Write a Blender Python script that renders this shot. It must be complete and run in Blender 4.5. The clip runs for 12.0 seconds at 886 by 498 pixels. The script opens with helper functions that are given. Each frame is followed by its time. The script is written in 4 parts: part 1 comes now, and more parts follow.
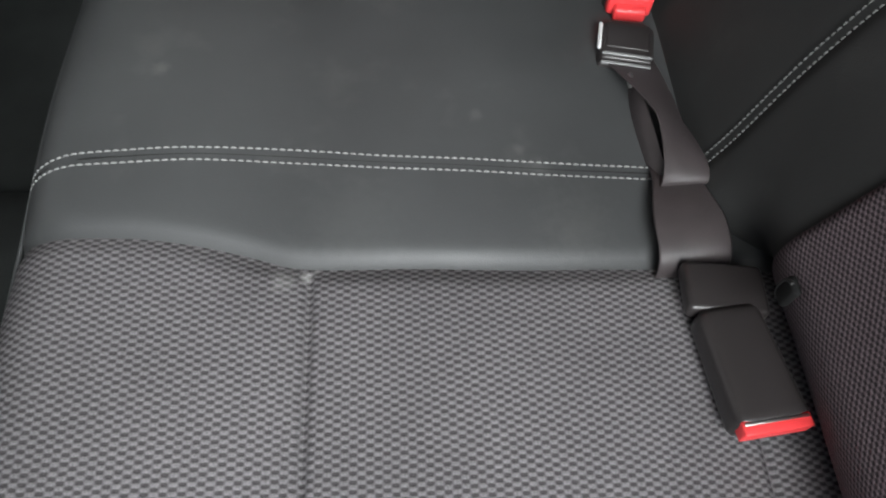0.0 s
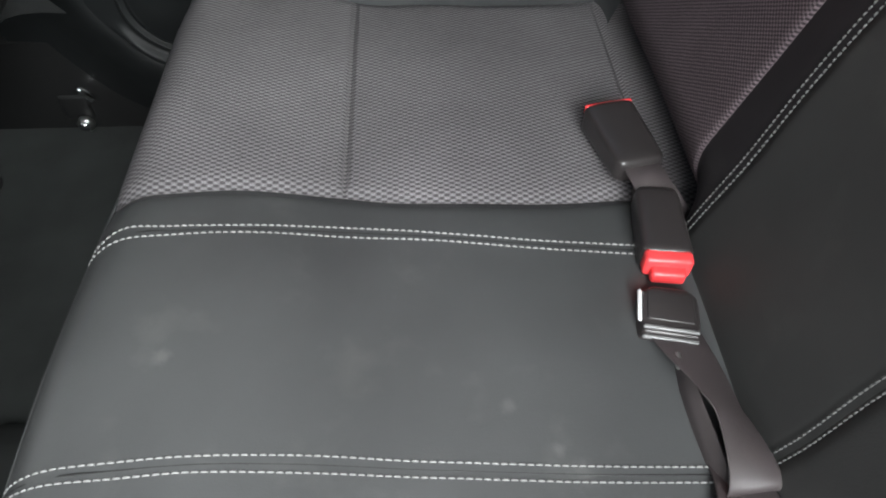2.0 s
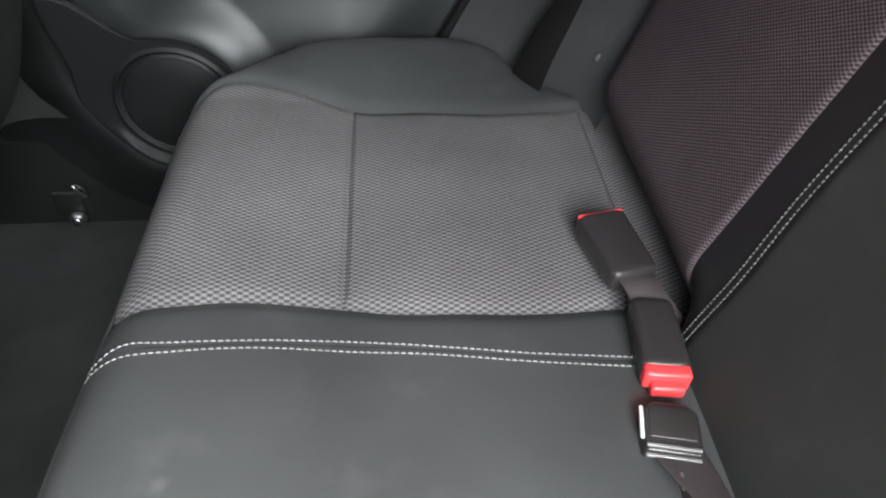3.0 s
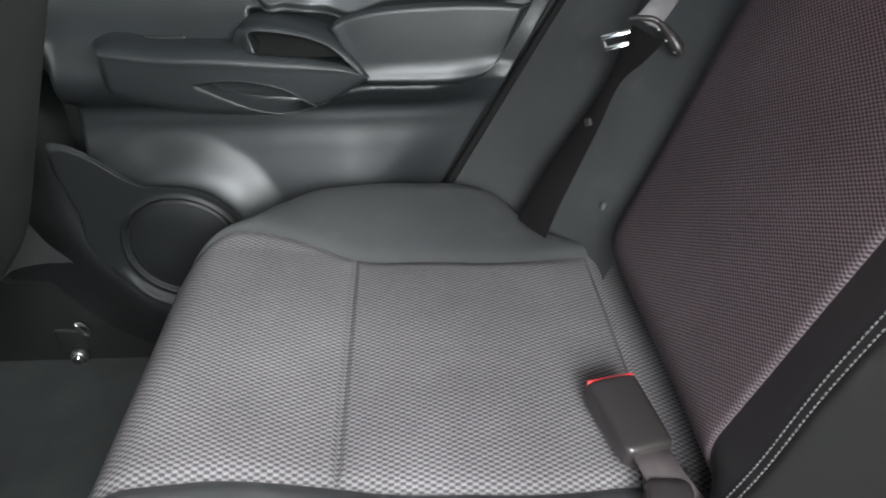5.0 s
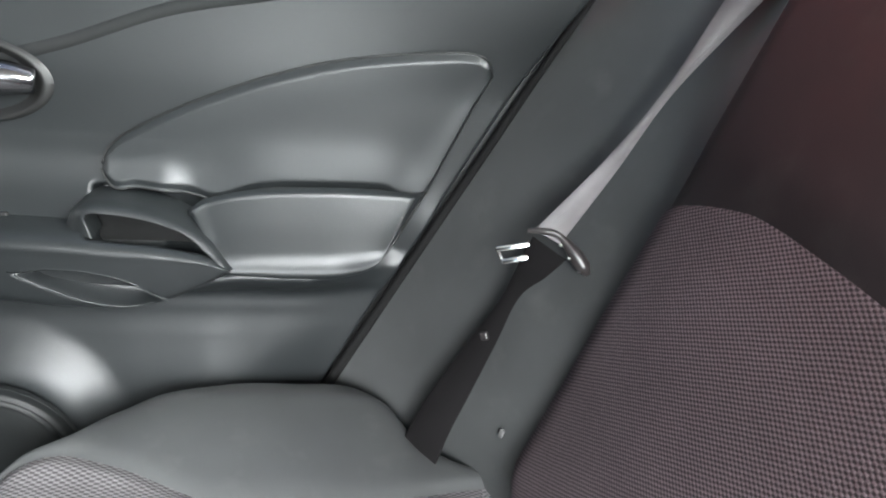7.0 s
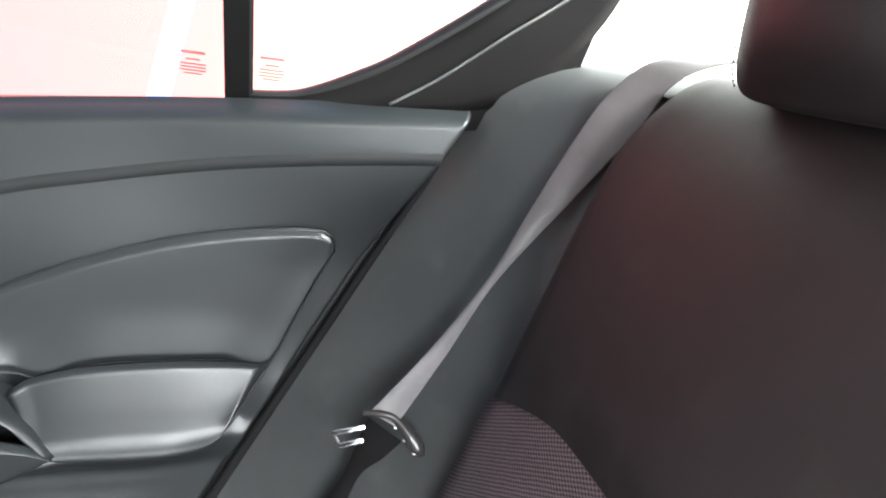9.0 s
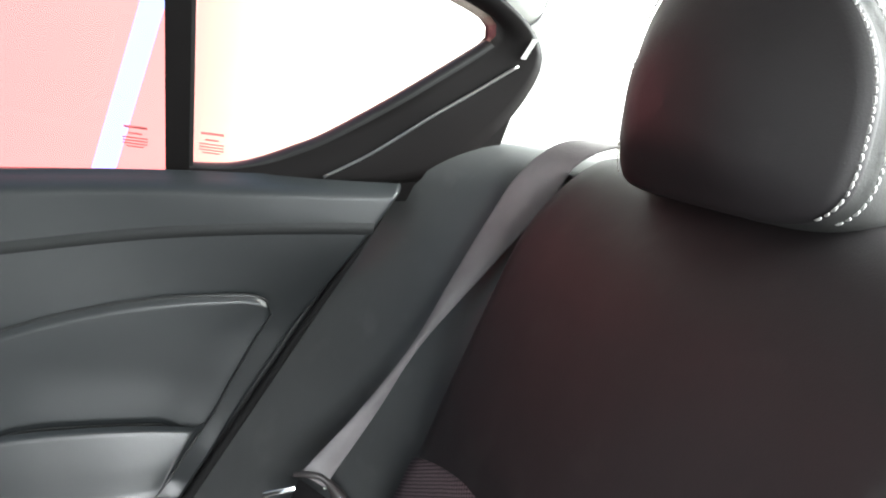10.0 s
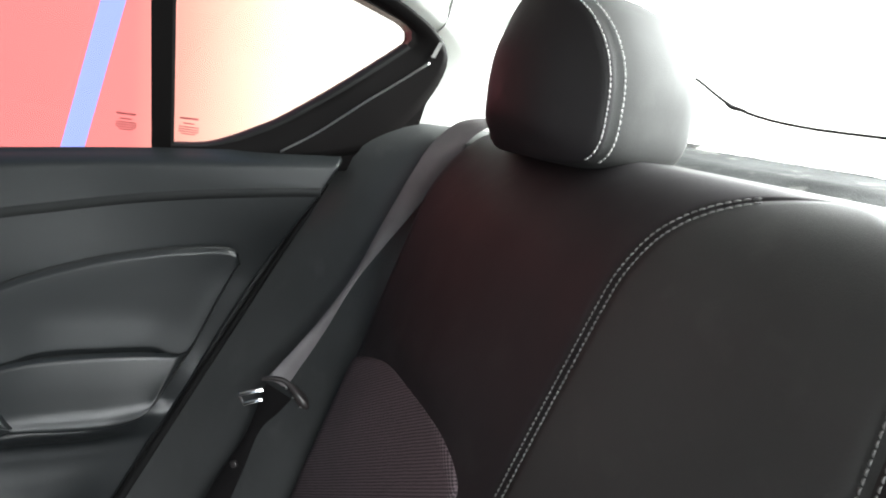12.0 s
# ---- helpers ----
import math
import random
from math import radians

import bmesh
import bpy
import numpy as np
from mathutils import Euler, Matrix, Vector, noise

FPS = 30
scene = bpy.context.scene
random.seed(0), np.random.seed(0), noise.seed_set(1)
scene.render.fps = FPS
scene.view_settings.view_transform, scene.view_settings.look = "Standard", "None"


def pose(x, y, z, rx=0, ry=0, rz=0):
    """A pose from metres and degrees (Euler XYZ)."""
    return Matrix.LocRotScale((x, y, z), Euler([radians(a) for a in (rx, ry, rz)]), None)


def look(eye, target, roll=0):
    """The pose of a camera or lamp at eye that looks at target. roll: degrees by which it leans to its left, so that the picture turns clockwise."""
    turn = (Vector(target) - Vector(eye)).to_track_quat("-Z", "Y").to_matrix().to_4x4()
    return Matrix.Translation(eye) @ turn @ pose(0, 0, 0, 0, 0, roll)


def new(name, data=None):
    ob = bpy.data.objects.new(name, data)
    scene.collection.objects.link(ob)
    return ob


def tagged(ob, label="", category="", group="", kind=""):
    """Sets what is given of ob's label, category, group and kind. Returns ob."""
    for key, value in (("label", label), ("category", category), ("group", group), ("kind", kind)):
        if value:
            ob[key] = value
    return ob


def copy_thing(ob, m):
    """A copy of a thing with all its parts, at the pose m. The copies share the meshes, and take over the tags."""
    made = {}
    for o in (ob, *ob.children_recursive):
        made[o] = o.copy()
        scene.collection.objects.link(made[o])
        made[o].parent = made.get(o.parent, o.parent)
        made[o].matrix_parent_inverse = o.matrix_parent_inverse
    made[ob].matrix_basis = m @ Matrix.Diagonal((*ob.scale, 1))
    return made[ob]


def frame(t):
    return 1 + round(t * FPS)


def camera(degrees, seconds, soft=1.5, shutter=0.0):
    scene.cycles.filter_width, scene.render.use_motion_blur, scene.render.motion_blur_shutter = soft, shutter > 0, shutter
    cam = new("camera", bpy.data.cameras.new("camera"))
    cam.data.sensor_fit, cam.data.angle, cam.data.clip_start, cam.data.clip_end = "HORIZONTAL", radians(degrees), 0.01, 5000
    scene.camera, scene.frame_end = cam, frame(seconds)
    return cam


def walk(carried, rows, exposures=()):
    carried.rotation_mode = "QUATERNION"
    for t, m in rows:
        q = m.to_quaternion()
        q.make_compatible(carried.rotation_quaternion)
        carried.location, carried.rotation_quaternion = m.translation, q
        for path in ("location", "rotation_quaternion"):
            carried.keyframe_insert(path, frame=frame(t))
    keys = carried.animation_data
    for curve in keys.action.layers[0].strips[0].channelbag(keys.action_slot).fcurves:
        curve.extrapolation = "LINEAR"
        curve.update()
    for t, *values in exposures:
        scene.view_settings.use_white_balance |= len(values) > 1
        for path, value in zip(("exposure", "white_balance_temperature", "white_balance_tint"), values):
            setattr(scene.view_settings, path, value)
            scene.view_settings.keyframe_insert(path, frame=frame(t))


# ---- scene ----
cam = camera(66.7, 12.0, soft=2.0)
PATH = [
    (0, (0.301, -0.367, 0.77), (0.394, 0.563, -0.998), 3.1),
    (0.5, (0.318, -0.332, 0.763), (0.364, 0.664, -0.97), 0.2),
    (1, (0.311, -0.3, 0.77), (0.361, 0.783, -0.911), 0.1),
    (1.5, (0.303, -0.274, 0.775), (0.356, 0.905, -0.839), 0.0),
    (2, (0.295, -0.248, 0.784), (0.371, 1.025, -0.756), 0.8),
    (2.5, (0.288, -0.235, 0.791), (0.389, 1.119, -0.678), 1.4),
    (3, (0.282, -0.228, 0.81), (0.415, 1.205, -0.579), 1.9),
    (5, (0.297, -0.178, 0.835), (0.395, 1.46, -0.309), 0.8),
    (5.5, (0.305, -0.143, 0.826), (0.433, 1.547, -0.235), 1.6),
    (6, (0.323, -0.095, 0.837), (0.489, 1.626, -0.168), 3.1),
    (6.5, (0.34, -0.046, 0.85), (0.573, 1.711, -0.075), 4.7),
    (7, (0.364, -0.019, 0.871), (0.662, 1.769, 0.024), 5.8),
    (7.5, (0.387, 0.002, 0.892), (0.746, 1.811, 0.119), 6.3),
    (9.5, (0.422, -0.02, 0.989), (1.068, 1.801, 0.472), 8.2),
    (10, (0.429, -0.051, 0.997), (1.126, 1.777, 0.579), 8.4),
    (10.5, (0.419, -0.1, 1.005), (1.188, 1.717, 0.677), 9.0),
    (11, (0.406, -0.156, 1.007), (1.239, 1.628, 0.656), 9.2),
    (11.5, (0.394, -0.208, 1.005), (1.224, 1.569, 0.615), 8.4),
    (12, (0.395, -0.264, 0.997), (1.201, 1.517, 0.575), 7.9),
]
EXPOSURES = [(0, 0.28), (1.5, 0.80), (3, 1.22), (5, 1.62), (6.5, 2.15), (7.5, 2.52), (9.5, 2.28), (10, 1.92), (10.5, 1.32), (11, 0.97), (12, 1.0)]
walk(cam, [(t, look(eye, target, roll)) for t, eye, target, roll in PATH], EXPOSURES)

# ---- light ----
world = bpy.data.worlds.new("sky")
scene.world = world
world.use_nodes = True
wn = world.node_tree.nodes
sky = wn.new("ShaderNodeTexSky")
sky.sky_type, sky.sun_disc = "NISHITA", False
sky.sun_elevation, sky.sun_rotation = radians(50), radians(60)
world.node_tree.links.new(sky.outputs[0], wn["Background"].inputs[0])
wn["Background"].inputs[1].default_value = 0.07


def area(name, eye, target, width, height, power, colour):
    lamp = bpy.data.lights.new(name, "AREA")
    lamp.shape, lamp.size, lamp.size_y, lamp.energy, lamp.color = "RECTANGLE", width, height, power, colour
    ob = new(name, lamp)
    ob.matrix_world = look(eye, target)
    return ob


sun_lamp = bpy.data.lights.new("sun", "SUN")
sun_lamp.energy, sun_lamp.angle, sun_lamp.color = 3.4, radians(40), (0.97, 0.99, 1.0)
new("sun", sun_lamp).matrix_world = look((0.05, -3.4, 2.5), (0, 0, 0))
area("light_left_doorway", (0.56, -0.86, 1.05), (0.46, 0.4, 0.52), 0.5, 0.7, 12.5, (0.94, 0.99, 1.0))
area("light_rear_window", (1.36, 0.0, 1.38), (0.65, 0.25, 0.90), 1.2, 0.5, 58, (0.95, 1.0, 0.98))
# Added fill for the seat back and trim; no windscreen is built here.
area("light_front_fill", (-1.30, 0.0, 1.06), (0.6, 0.0, 0.85), 1.1, 0.30, 3, (0.97, 1.0, 0.99))


# ---- materials ----
def material(name, colour, rough=0.5, metal=0.0, spec=0.5):
    m = bpy.data.materials.new(name)
    m.use_nodes = True
    b = m.node_tree.nodes["Principled BSDF"]
    b.inputs["Base Color"].default_value = (*colour, 1)
    b.inputs["Roughness"].default_value, b.inputs["Metallic"].default_value = rough, metal
    b.inputs["Specular IOR Level"].default_value = spec
    return m


def nodes_of(m):
    t = m.node_tree
    return t, t.nodes, t.links, t.nodes["Principled BSDF"]


def noise_at(m, scale, detail=4.0, stretch=(1, 1, 1)):
    t, n, l, b = nodes_of(m)
    co, mp, tex = n.new("ShaderNodeTexCoord"), n.new("ShaderNodeMapping"), n.new("ShaderNodeTexNoise")
    mp.inputs["Scale"].default_value = stretch
    tex.inputs["Scale"].default_value, tex.inputs["Detail"].default_value = scale, detail
    l.new(co.outputs["Object"], mp.inputs[0])
    l.new(mp.outputs[0], tex.inputs["Vector"])
    return tex.outputs["Fac"]


def ramp(m, fac, stops):
    t, n, l, b = nodes_of(m)
    r = n.new("ShaderNodeValToRGB")
    while len(r.color_ramp.elements) < len(stops):
        r.color_ramp.elements.new(0.5)
    for e, (p, c) in zip(r.color_ramp.elements, stops):
        e.position, e.color = p, (*c, 1)
    l.new(fac, r.inputs[0])
    return r.outputs[0]


def bump(m, height, strength, distance, below=None):
    t, n, l, b = nodes_of(m)
    k = n.new("ShaderNodeBump")
    k.inputs["Strength"].default_value, k.inputs["Distance"].default_value = strength, distance
    l.new(height, k.inputs["Height"])
    if below:
        l.new(below, k.inputs["Normal"])
    l.new(k.outputs[0], b.inputs["Normal"])
    return k.outputs[0]


def mix(m, fac, a, c, how="MIX"):
    t, n, l, b = nodes_of(m)
    k = n.new("ShaderNodeMix")
    k.data_type, k.blend_type = "RGBA", how
    for socket, value in ((k.inputs[0], fac), (k.inputs[6], a), (k.inputs[7], c)):
        if isinstance(value, (int, float)):
            socket.default_value = value
        elif isinstance(value, tuple):
            socket.default_value = (*value, 1)
        else:
            l.new(value, socket)
    return k.outputs[2]


def marked(m, colour, marks):
    """Lay soft-edged dust, scuff or painted glow marks (centre, radius, strength) over a material's colour."""
    t, n, l, b = nodes_of(m)
    co = n.new("ShaderNodeTexCoord")
    rough_edge = noise_at(m, 140, 4)
    tone = b.inputs["Base Color"].links[0].from_socket
    for centre, radius, strength in marks:
        d, k, mp = n.new("ShaderNodeVectorMath"), n.new("ShaderNodeMath"), n.new("ShaderNodeMapRange")
        d.operation = "DISTANCE"
        d.inputs[1].default_value = centre
        l.new(co.outputs["Object"], d.inputs[0])
        k.operation = "MULTIPLY_ADD"
        k.inputs[1].default_value = radius * 1.2
        l.new(rough_edge, k.inputs[0])
        l.new(d.outputs["Value"], k.inputs[2])
        mp.interpolation_type = "SMOOTHSTEP"
        for name, value in (("From Min", radius * 0.7), ("From Max", radius * 1.7), ("To Min", strength), ("To Max", 0.0)):
            mp.inputs[name].default_value = value
        l.new(k.outputs[0], mp.inputs["Value"])
        tone = mix(m, mp.outputs[0], tone, colour)
    l.new(tone, b.inputs["Base Color"])


def worn(name, colour, rough, grain, grain_depth, spread=0.25, spec=0.5, metal=0.0, dust=0.0):
    """A surface with a fine grain, broad uneven tone and a wandering gloss."""
    m = material(name, colour, rough, metal, spec)
    t, n, l, b = nodes_of(m)
    broad, fine = noise_at(m, 6, 5), noise_at(m, grain, 3)
    lo, hi = (tuple(c * k for c in colour) for k in (1 - spread, 1 + spread))
    tone = ramp(m, broad, ((0.3, lo), (0.7, hi)))
    if dust:
        specks = ramp(m, noise_at(m, 23, 6), ((0.58, (0, 0, 0)), (0.8, (dust,) * 3)))
        tone = mix(m, specks, tone, (0.42, 0.41, 0.38))
    l.new(tone, b.inputs["Base Color"])
    gloss = ramp(m, noise_at(m, 17, 5), ((0.3, (rough * 0.94,) * 3), (0.7, (min(1, rough * 1.06),) * 3)))
    l.new(gloss, b.inputs["Roughness"])
    soft = None if metal else bump(m, noise_at(m, 48, 3), 0.10, 0.002)
    bump(m, fine, 0.35, grain_depth, soft)
    return m


def woven(name, light, dark, axes, cell_a, cell_b, depth=0.0009):
    """A staggered weave of raised light threads over dark gaps; axes: which object axes the two directions follow."""
    m = material(name, light, 0.85, 0, 0.25)
    t, n, l, b = nodes_of(m)
    co, sep = n.new("ShaderNodeTexCoord"), n.new("ShaderNodeSeparateXYZ")
    l.new(co.outputs["Object"], sep.inputs[0])

    def math_node(op, a, c):
        k = n.new("ShaderNodeMath")
        k.operation = op
        for socket, value in zip(k.inputs, (a, c)):
            if isinstance(value, (int, float)):
                socket.default_value = value
            elif value is not None:
                l.new(value, socket)
        return k.outputs[0]

    wob = math_node("MULTIPLY", math_node("SUBTRACT", noise_at(m, 60, 2), 0.5), 1.1)
    wa = math_node("SINE", math_node("ADD", math_node("MULTIPLY", sep.outputs[axes[0]], math.pi / cell_a), wob), None)
    wb = math_node("SINE", math_node("ADD", math_node("MULTIPLY", sep.outputs[axes[1]], math.pi / cell_b), wob), None)
    weave = math_node("ADD", math_node("MULTIPLY", math_node("MULTIPLY", wa, wb), 0.5), 0.5)
    tone = ramp(m, weave, ((0.28, dark), (0.70, light)))
    fuzz = ramp(m, noise_at(m, 900, 2), ((0.3, (0.75,) * 3), (0.7, (1.25,) * 3)))
    tone = mix(m, 1.0, tone, fuzz, "MULTIPLY")
    wear = ramp(m, noise_at(m, 7, 5), ((0.3, (0.85,) * 3), (0.7, (1.15,) * 3)))
    l.new(mix(m, 1.0, tone, wear, "MULTIPLY"), b.inputs["Base Color"])
    bump(m, weave, 0.5, depth)
    return m


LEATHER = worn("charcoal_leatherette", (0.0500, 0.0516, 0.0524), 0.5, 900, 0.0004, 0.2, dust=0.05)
# Copies of the leatherette with the seat back's shade put into their colour.
SHADED_LEATHER = worn("shaded_plum_leatherette", (0.0126, 0.0110, 0.0123), 0.6, 900, 0.0004, 0.2, spec=0.35, dust=0.02)
DIMMED_LEATHER = worn("dimmed_charcoal_leatherette", (0.0300, 0.0302, 0.0297), 0.68, 900, 0.0004, 0.2, spec=0.28, dust=0.03)
CUSHION_CLOTH = woven("grey_cushion_cloth", (0.169, 0.160, 0.166), (0.054, 0.050, 0.052), (0, 1), 0.005, 0.0026)
# The broad mark at (0.42, -0.135) is a pale glow painted on.
marked(LEATHER, (0.45, 0.45, 0.42), (((0.362, 0.554, 0.390), 0.010, 0.12), ((0.395, -0.090, 0.366), 0.012, 0.06), ((0.382, -0.075, 0.368), 0.006, 0.07), ((0.344, -0.056, 0.370), 0.0012, 0.9), ((0.352, -0.045, 0.372), 0.007, 0.06), ((0.12, -0.005, 0.385), 0.008, 0.08), ((0.215, 0.05, 0.378), 0.001, 0.7), ((0.42, -0.135, 0.358), 0.040, 0.03), ((0.26, -0.130, 0.366), 0.045, 0.02)))
marked(CUSHION_CLOTH, (0.62, 0.62, 0.60), (((0.229, -0.168, 0.358), 0.006, 0.4), ((0.236, -0.163, 0.358), 0.004, 0.4), ((0.216, -0.172, 0.360), 0.012, 0.14), ((0.230, 0.486, 0.360), 0.006, 0.2), ((0.345, 0.30, 0.360), 0.001, 0.8)))
BACK_CLOTH = woven("plum_grey_back_cloth", (0.116, 0.089, 0.098), (0.024, 0.0185, 0.0205), (1, 2), 0.0028, 0.0017)
FRONT_CLOTH = worn("black_front_seat_cloth", (0.011, 0.0115, 0.0115), 0.9, 900, 0.0005, 0.25, spec=0.15)
THREAD = worn("pale_grey_thread", (0.25, 0.25, 0.245), 0.8, 3000, 0.0002, 0.15)
DOOR_PLASTIC = worn("dark_grey_door_plastic", (0.0145, 0.0164, 0.0174), 0.40, 1500, 0.0003, 0.12, spec=0.5)
JOINT_GREY = worn("joint_strip_vinyl", (0.011, 0.0118, 0.0122), 0.6, 1200, 0.0003, 0.12, spec=0.3)
# The pale thread again, darkened to carry the shade on the seat back.
SHADED_THREAD = worn("shaded_back_thread", (0.088, 0.088, 0.086), 0.8, 3000, 0.0002, 0.15)
DOOR_SOFT = worn("soft_grey_door_vinyl", (0.0185, 0.0208, 0.0220), 0.39, 1200, 0.0003, 0.12, spec=0.5)
BLACK_PLASTIC = worn("black_plastic", (0.012, 0.012, 0.012), 0.45, 1200, 0.0002, 0.2)
GLOSS_BLACK = worn("satin_black_trim", (0.0045, 0.0038, 0.0038), 0.5, 1200, 0.0001, 0.2, spec=0.16)
BUCKLE_BLACK = worn("buckle_black_plastic", (0.026, 0.0225, 0.0225), 0.32, 1500, 0.0002, 0.2)
RED = worn("red_button_plastic", (0.80, 0.055, 0.06), 0.35, 1500, 0.0001, 0.1)
RUBBER = worn("black_rubber", (0.006, 0.006, 0.006), 0.8, 900, 0.0003, 0.2, spec=0.2)
CHROME = worn("chrome", (0.8, 0.8, 0.8), 0.12, 900, 0.00005, 0.05, metal=1.0)
DARK_CHROME = worn("dark_chrome", (0.22, 0.22, 0.23), 0.16, 900, 0.00005, 0.05, metal=1.0)
STEEL = worn("brushed_steel", (0.62, 0.62, 0.6), 0.3, 2200, 0.0001, 0.1, metal=1.0)
CARPET = worn("black_carpet", (0.026, 0.029, 0.028), 0.95, 700, 0.002, 0.4)
SHELF_CARPET = worn("grey_shelf_felt", (0.024, 0.025, 0.025), 0.95, 420, 0.0025, 0.7, spec=0.05, dust=0.3)
HEADLINER = worn("pale_grey_headliner", (0.62, 0.62, 0.58), 0.9, 700, 0.0006, 0.05)
PALE_TRIM = worn("pale_grey_pillar_plastic", (0.50, 0.51, 0.48), 0.6, 900, 0.0003, 0.04)
# Near-white and non-metal: the chrome edge's reflection is put into its colour.
GLINT_EDGE = worn("painted_glint_edge", (0.72, 0.72, 0.72), 0.3, 900, 0.0001, 0.1)
WORN_EDGE = worn("worn_grey_edge", (0.16, 0.16, 0.16), 0.32, 900, 0.0001, 0.2)
CAP_GREY = worn("dull_grey_plastic", (0.09, 0.09, 0.09), 0.5, 900, 0.0001, 0.1)
TARMAC = worn("tarmac", (0.06, 0.06, 0.06), 0.9, 120, 0.004, 0.3)
BODY_PAINT = worn("silver_body_paint", (0.45, 0.46, 0.47), 0.35, 600, 0.0001, 0.05)


def belt_material(name, tone):
    m = material(name, tone, 0.42, 0, 0.6)
    t, n, l, b = nodes_of(m)
    uv, w = n.new("ShaderNodeTexCoord"), n.new("ShaderNodeTexWave")
    w.inputs["Scale"].default_value, w.inputs["Distortion"].default_value = 420, 0.4
    l.new(uv.outputs["UV"], w.inputs["Vector"])
    l.new(ramp(m, noise_at(m, 30, 4), ((0.3, tuple(c * 0.84 for c in tone)), (0.7, tuple(c * 1.16 for c in tone)))), b.inputs["Base Color"])
    bump(m, w.outputs["Fac"], 0.4, 0.0004)
    return m


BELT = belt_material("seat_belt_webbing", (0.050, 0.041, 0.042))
# Shoulder belt in two tones: light above and shade below, put into the colour.
LIT_BELT = belt_material("lit_belt_webbing", (0.132, 0.121, 0.125))
SHADED_BELT = worn("shaded_lower_webbing", (0.0075, 0.0068, 0.0072), 0.9, 900, 0.0003, 0.2, spec=0.1)


def glass_material():
    m = bpy.data.materials.new("window_glass")
    m.use_nodes = True
    n, l = m.node_tree.nodes, m.node_tree.links
    n.remove(n["Principled BSDF"])
    clear, shine, both = n.new("ShaderNodeBsdfTransparent"), n.new("ShaderNodeBsdfGlossy"), n.new("ShaderNodeMixShader")
    clear.inputs[0].default_value = (0.93, 0.95, 0.94, 1)
    shine.inputs["Roughness"].default_value = 0.02
    both.inputs[0].default_value = 0.04
    l.new(clear.outputs[0], both.inputs[1])
    l.new(shine.outputs[0], both.inputs[2])
    l.new(both.outputs[0], n["Material Output"].inputs[0])
    return m


GLASS = glass_material()


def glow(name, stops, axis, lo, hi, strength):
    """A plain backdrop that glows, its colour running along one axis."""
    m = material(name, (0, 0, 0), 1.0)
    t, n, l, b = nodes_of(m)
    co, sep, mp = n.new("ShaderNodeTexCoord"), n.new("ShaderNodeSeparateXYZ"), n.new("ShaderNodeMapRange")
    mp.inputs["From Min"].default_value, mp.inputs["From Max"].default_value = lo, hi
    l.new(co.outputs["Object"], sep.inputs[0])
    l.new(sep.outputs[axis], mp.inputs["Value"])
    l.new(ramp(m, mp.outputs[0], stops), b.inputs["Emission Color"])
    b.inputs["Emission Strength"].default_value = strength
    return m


# ---- mesh helpers ----
def mesh_part(name, verts, faces, mat, parent=None, label="", smooth=True):
    me = bpy.data.meshes.new(name)
    me.from_pydata([tuple(v) for v in verts], [], faces)
    me.materials.append(mat)
    if smooth:
        me.shade_smooth()
    ob = new(name, me)
    ob.parent = parent
    if label:
        ob["label"] = label
    return ob


def part(name, bm, mat, parent=None, label="", smooth=False):
    me = bpy.data.meshes.new(name)
    bmesh.ops.recalc_face_normals(bm, faces=bm.faces[:])
    bm.to_mesh(me)
    bm.free()
    me.materials.append(mat)
    if smooth:
        me.shade_smooth()
    ob = new(name, me)
    ob.parent = parent
    if label:
        ob["label"] = label
    return ob


def thing(name, label, category, kind="", group="", at=(0, 0, 0)):
    ob = new(name)
    ob.location = at
    return tagged(ob, label, category, group, kind)


def grid(fn, nu, nv, flip=False):
    """Vertices and faces of a patch: fn(u, v), both 0 to 1."""
    verts = [fn(i / nu, j / nv) for i in range(nu + 1) for j in range(nv + 1)]
    faces = []
    for i in range(nu):
        for j in range(nv):
            a = i * (nv + 1) + j
            f = (a, a + nv + 1, a + nv + 2, a + 1)
            faces.append(f[::-1] if flip else f)
    return verts, faces


def curve_of(text):
    """A smooth function through the given 'x,y x,y ...' points."""
    pts = [tuple(map(float, p.split(","))) for p in text.split()]
    xs, ys = np.array([p[0] for p in pts]), np.array([p[1] for p in pts])
    slope = np.gradient(ys, xs)

    def f(x):
        if x <= xs[0]:
            return float(ys[0])
        if x >= xs[-1]:
            return float(ys[-1])
        k = int(np.searchsorted(xs, x)) - 1
        h = xs[k + 1] - xs[k]
        t = (x - xs[k]) / h
        return float((2 * t**3 - 3 * t**2 + 1) * ys[k] + (t**3 - 2 * t**2 + t) * h * slope[k] + (3 * t**2 - 2 * t**3) * ys[k + 1] + (t**3 - t**2) * h * slope[k + 1])

    return f


def smooth01(x, a, b):
    t = min(1.0, max(0.0, (x - a) / (b - a)))
    return t * t * (3 - 2 * t)


def along(points, n):
    """n + 1 even points along a smooth curve through points."""
    p = [Vector(q) for q in points]
    p = [2 * p[0] - p[1]] + p + [2 * p[-1] - p[-2]]
    fine = []
    for k in range(1, len(p) - 2):
        for j in range(24):
            t = j / 24
            fine.append(0.5 * (2 * p[k] + (p[k + 1] - p[k - 1]) * t + (2 * p[k - 1] - 5 * p[k] + 4 * p[k + 1] - p[k + 2]) * t**2 + (3 * p[k] - p[k - 1] - 3 * p[k + 1] + p[k + 2]) * t**3))
    fine.append(p[-2])
    run = np.r_[0, np.cumsum([(b - a).length for a, b in zip(fine, fine[1:])])]
    out = []
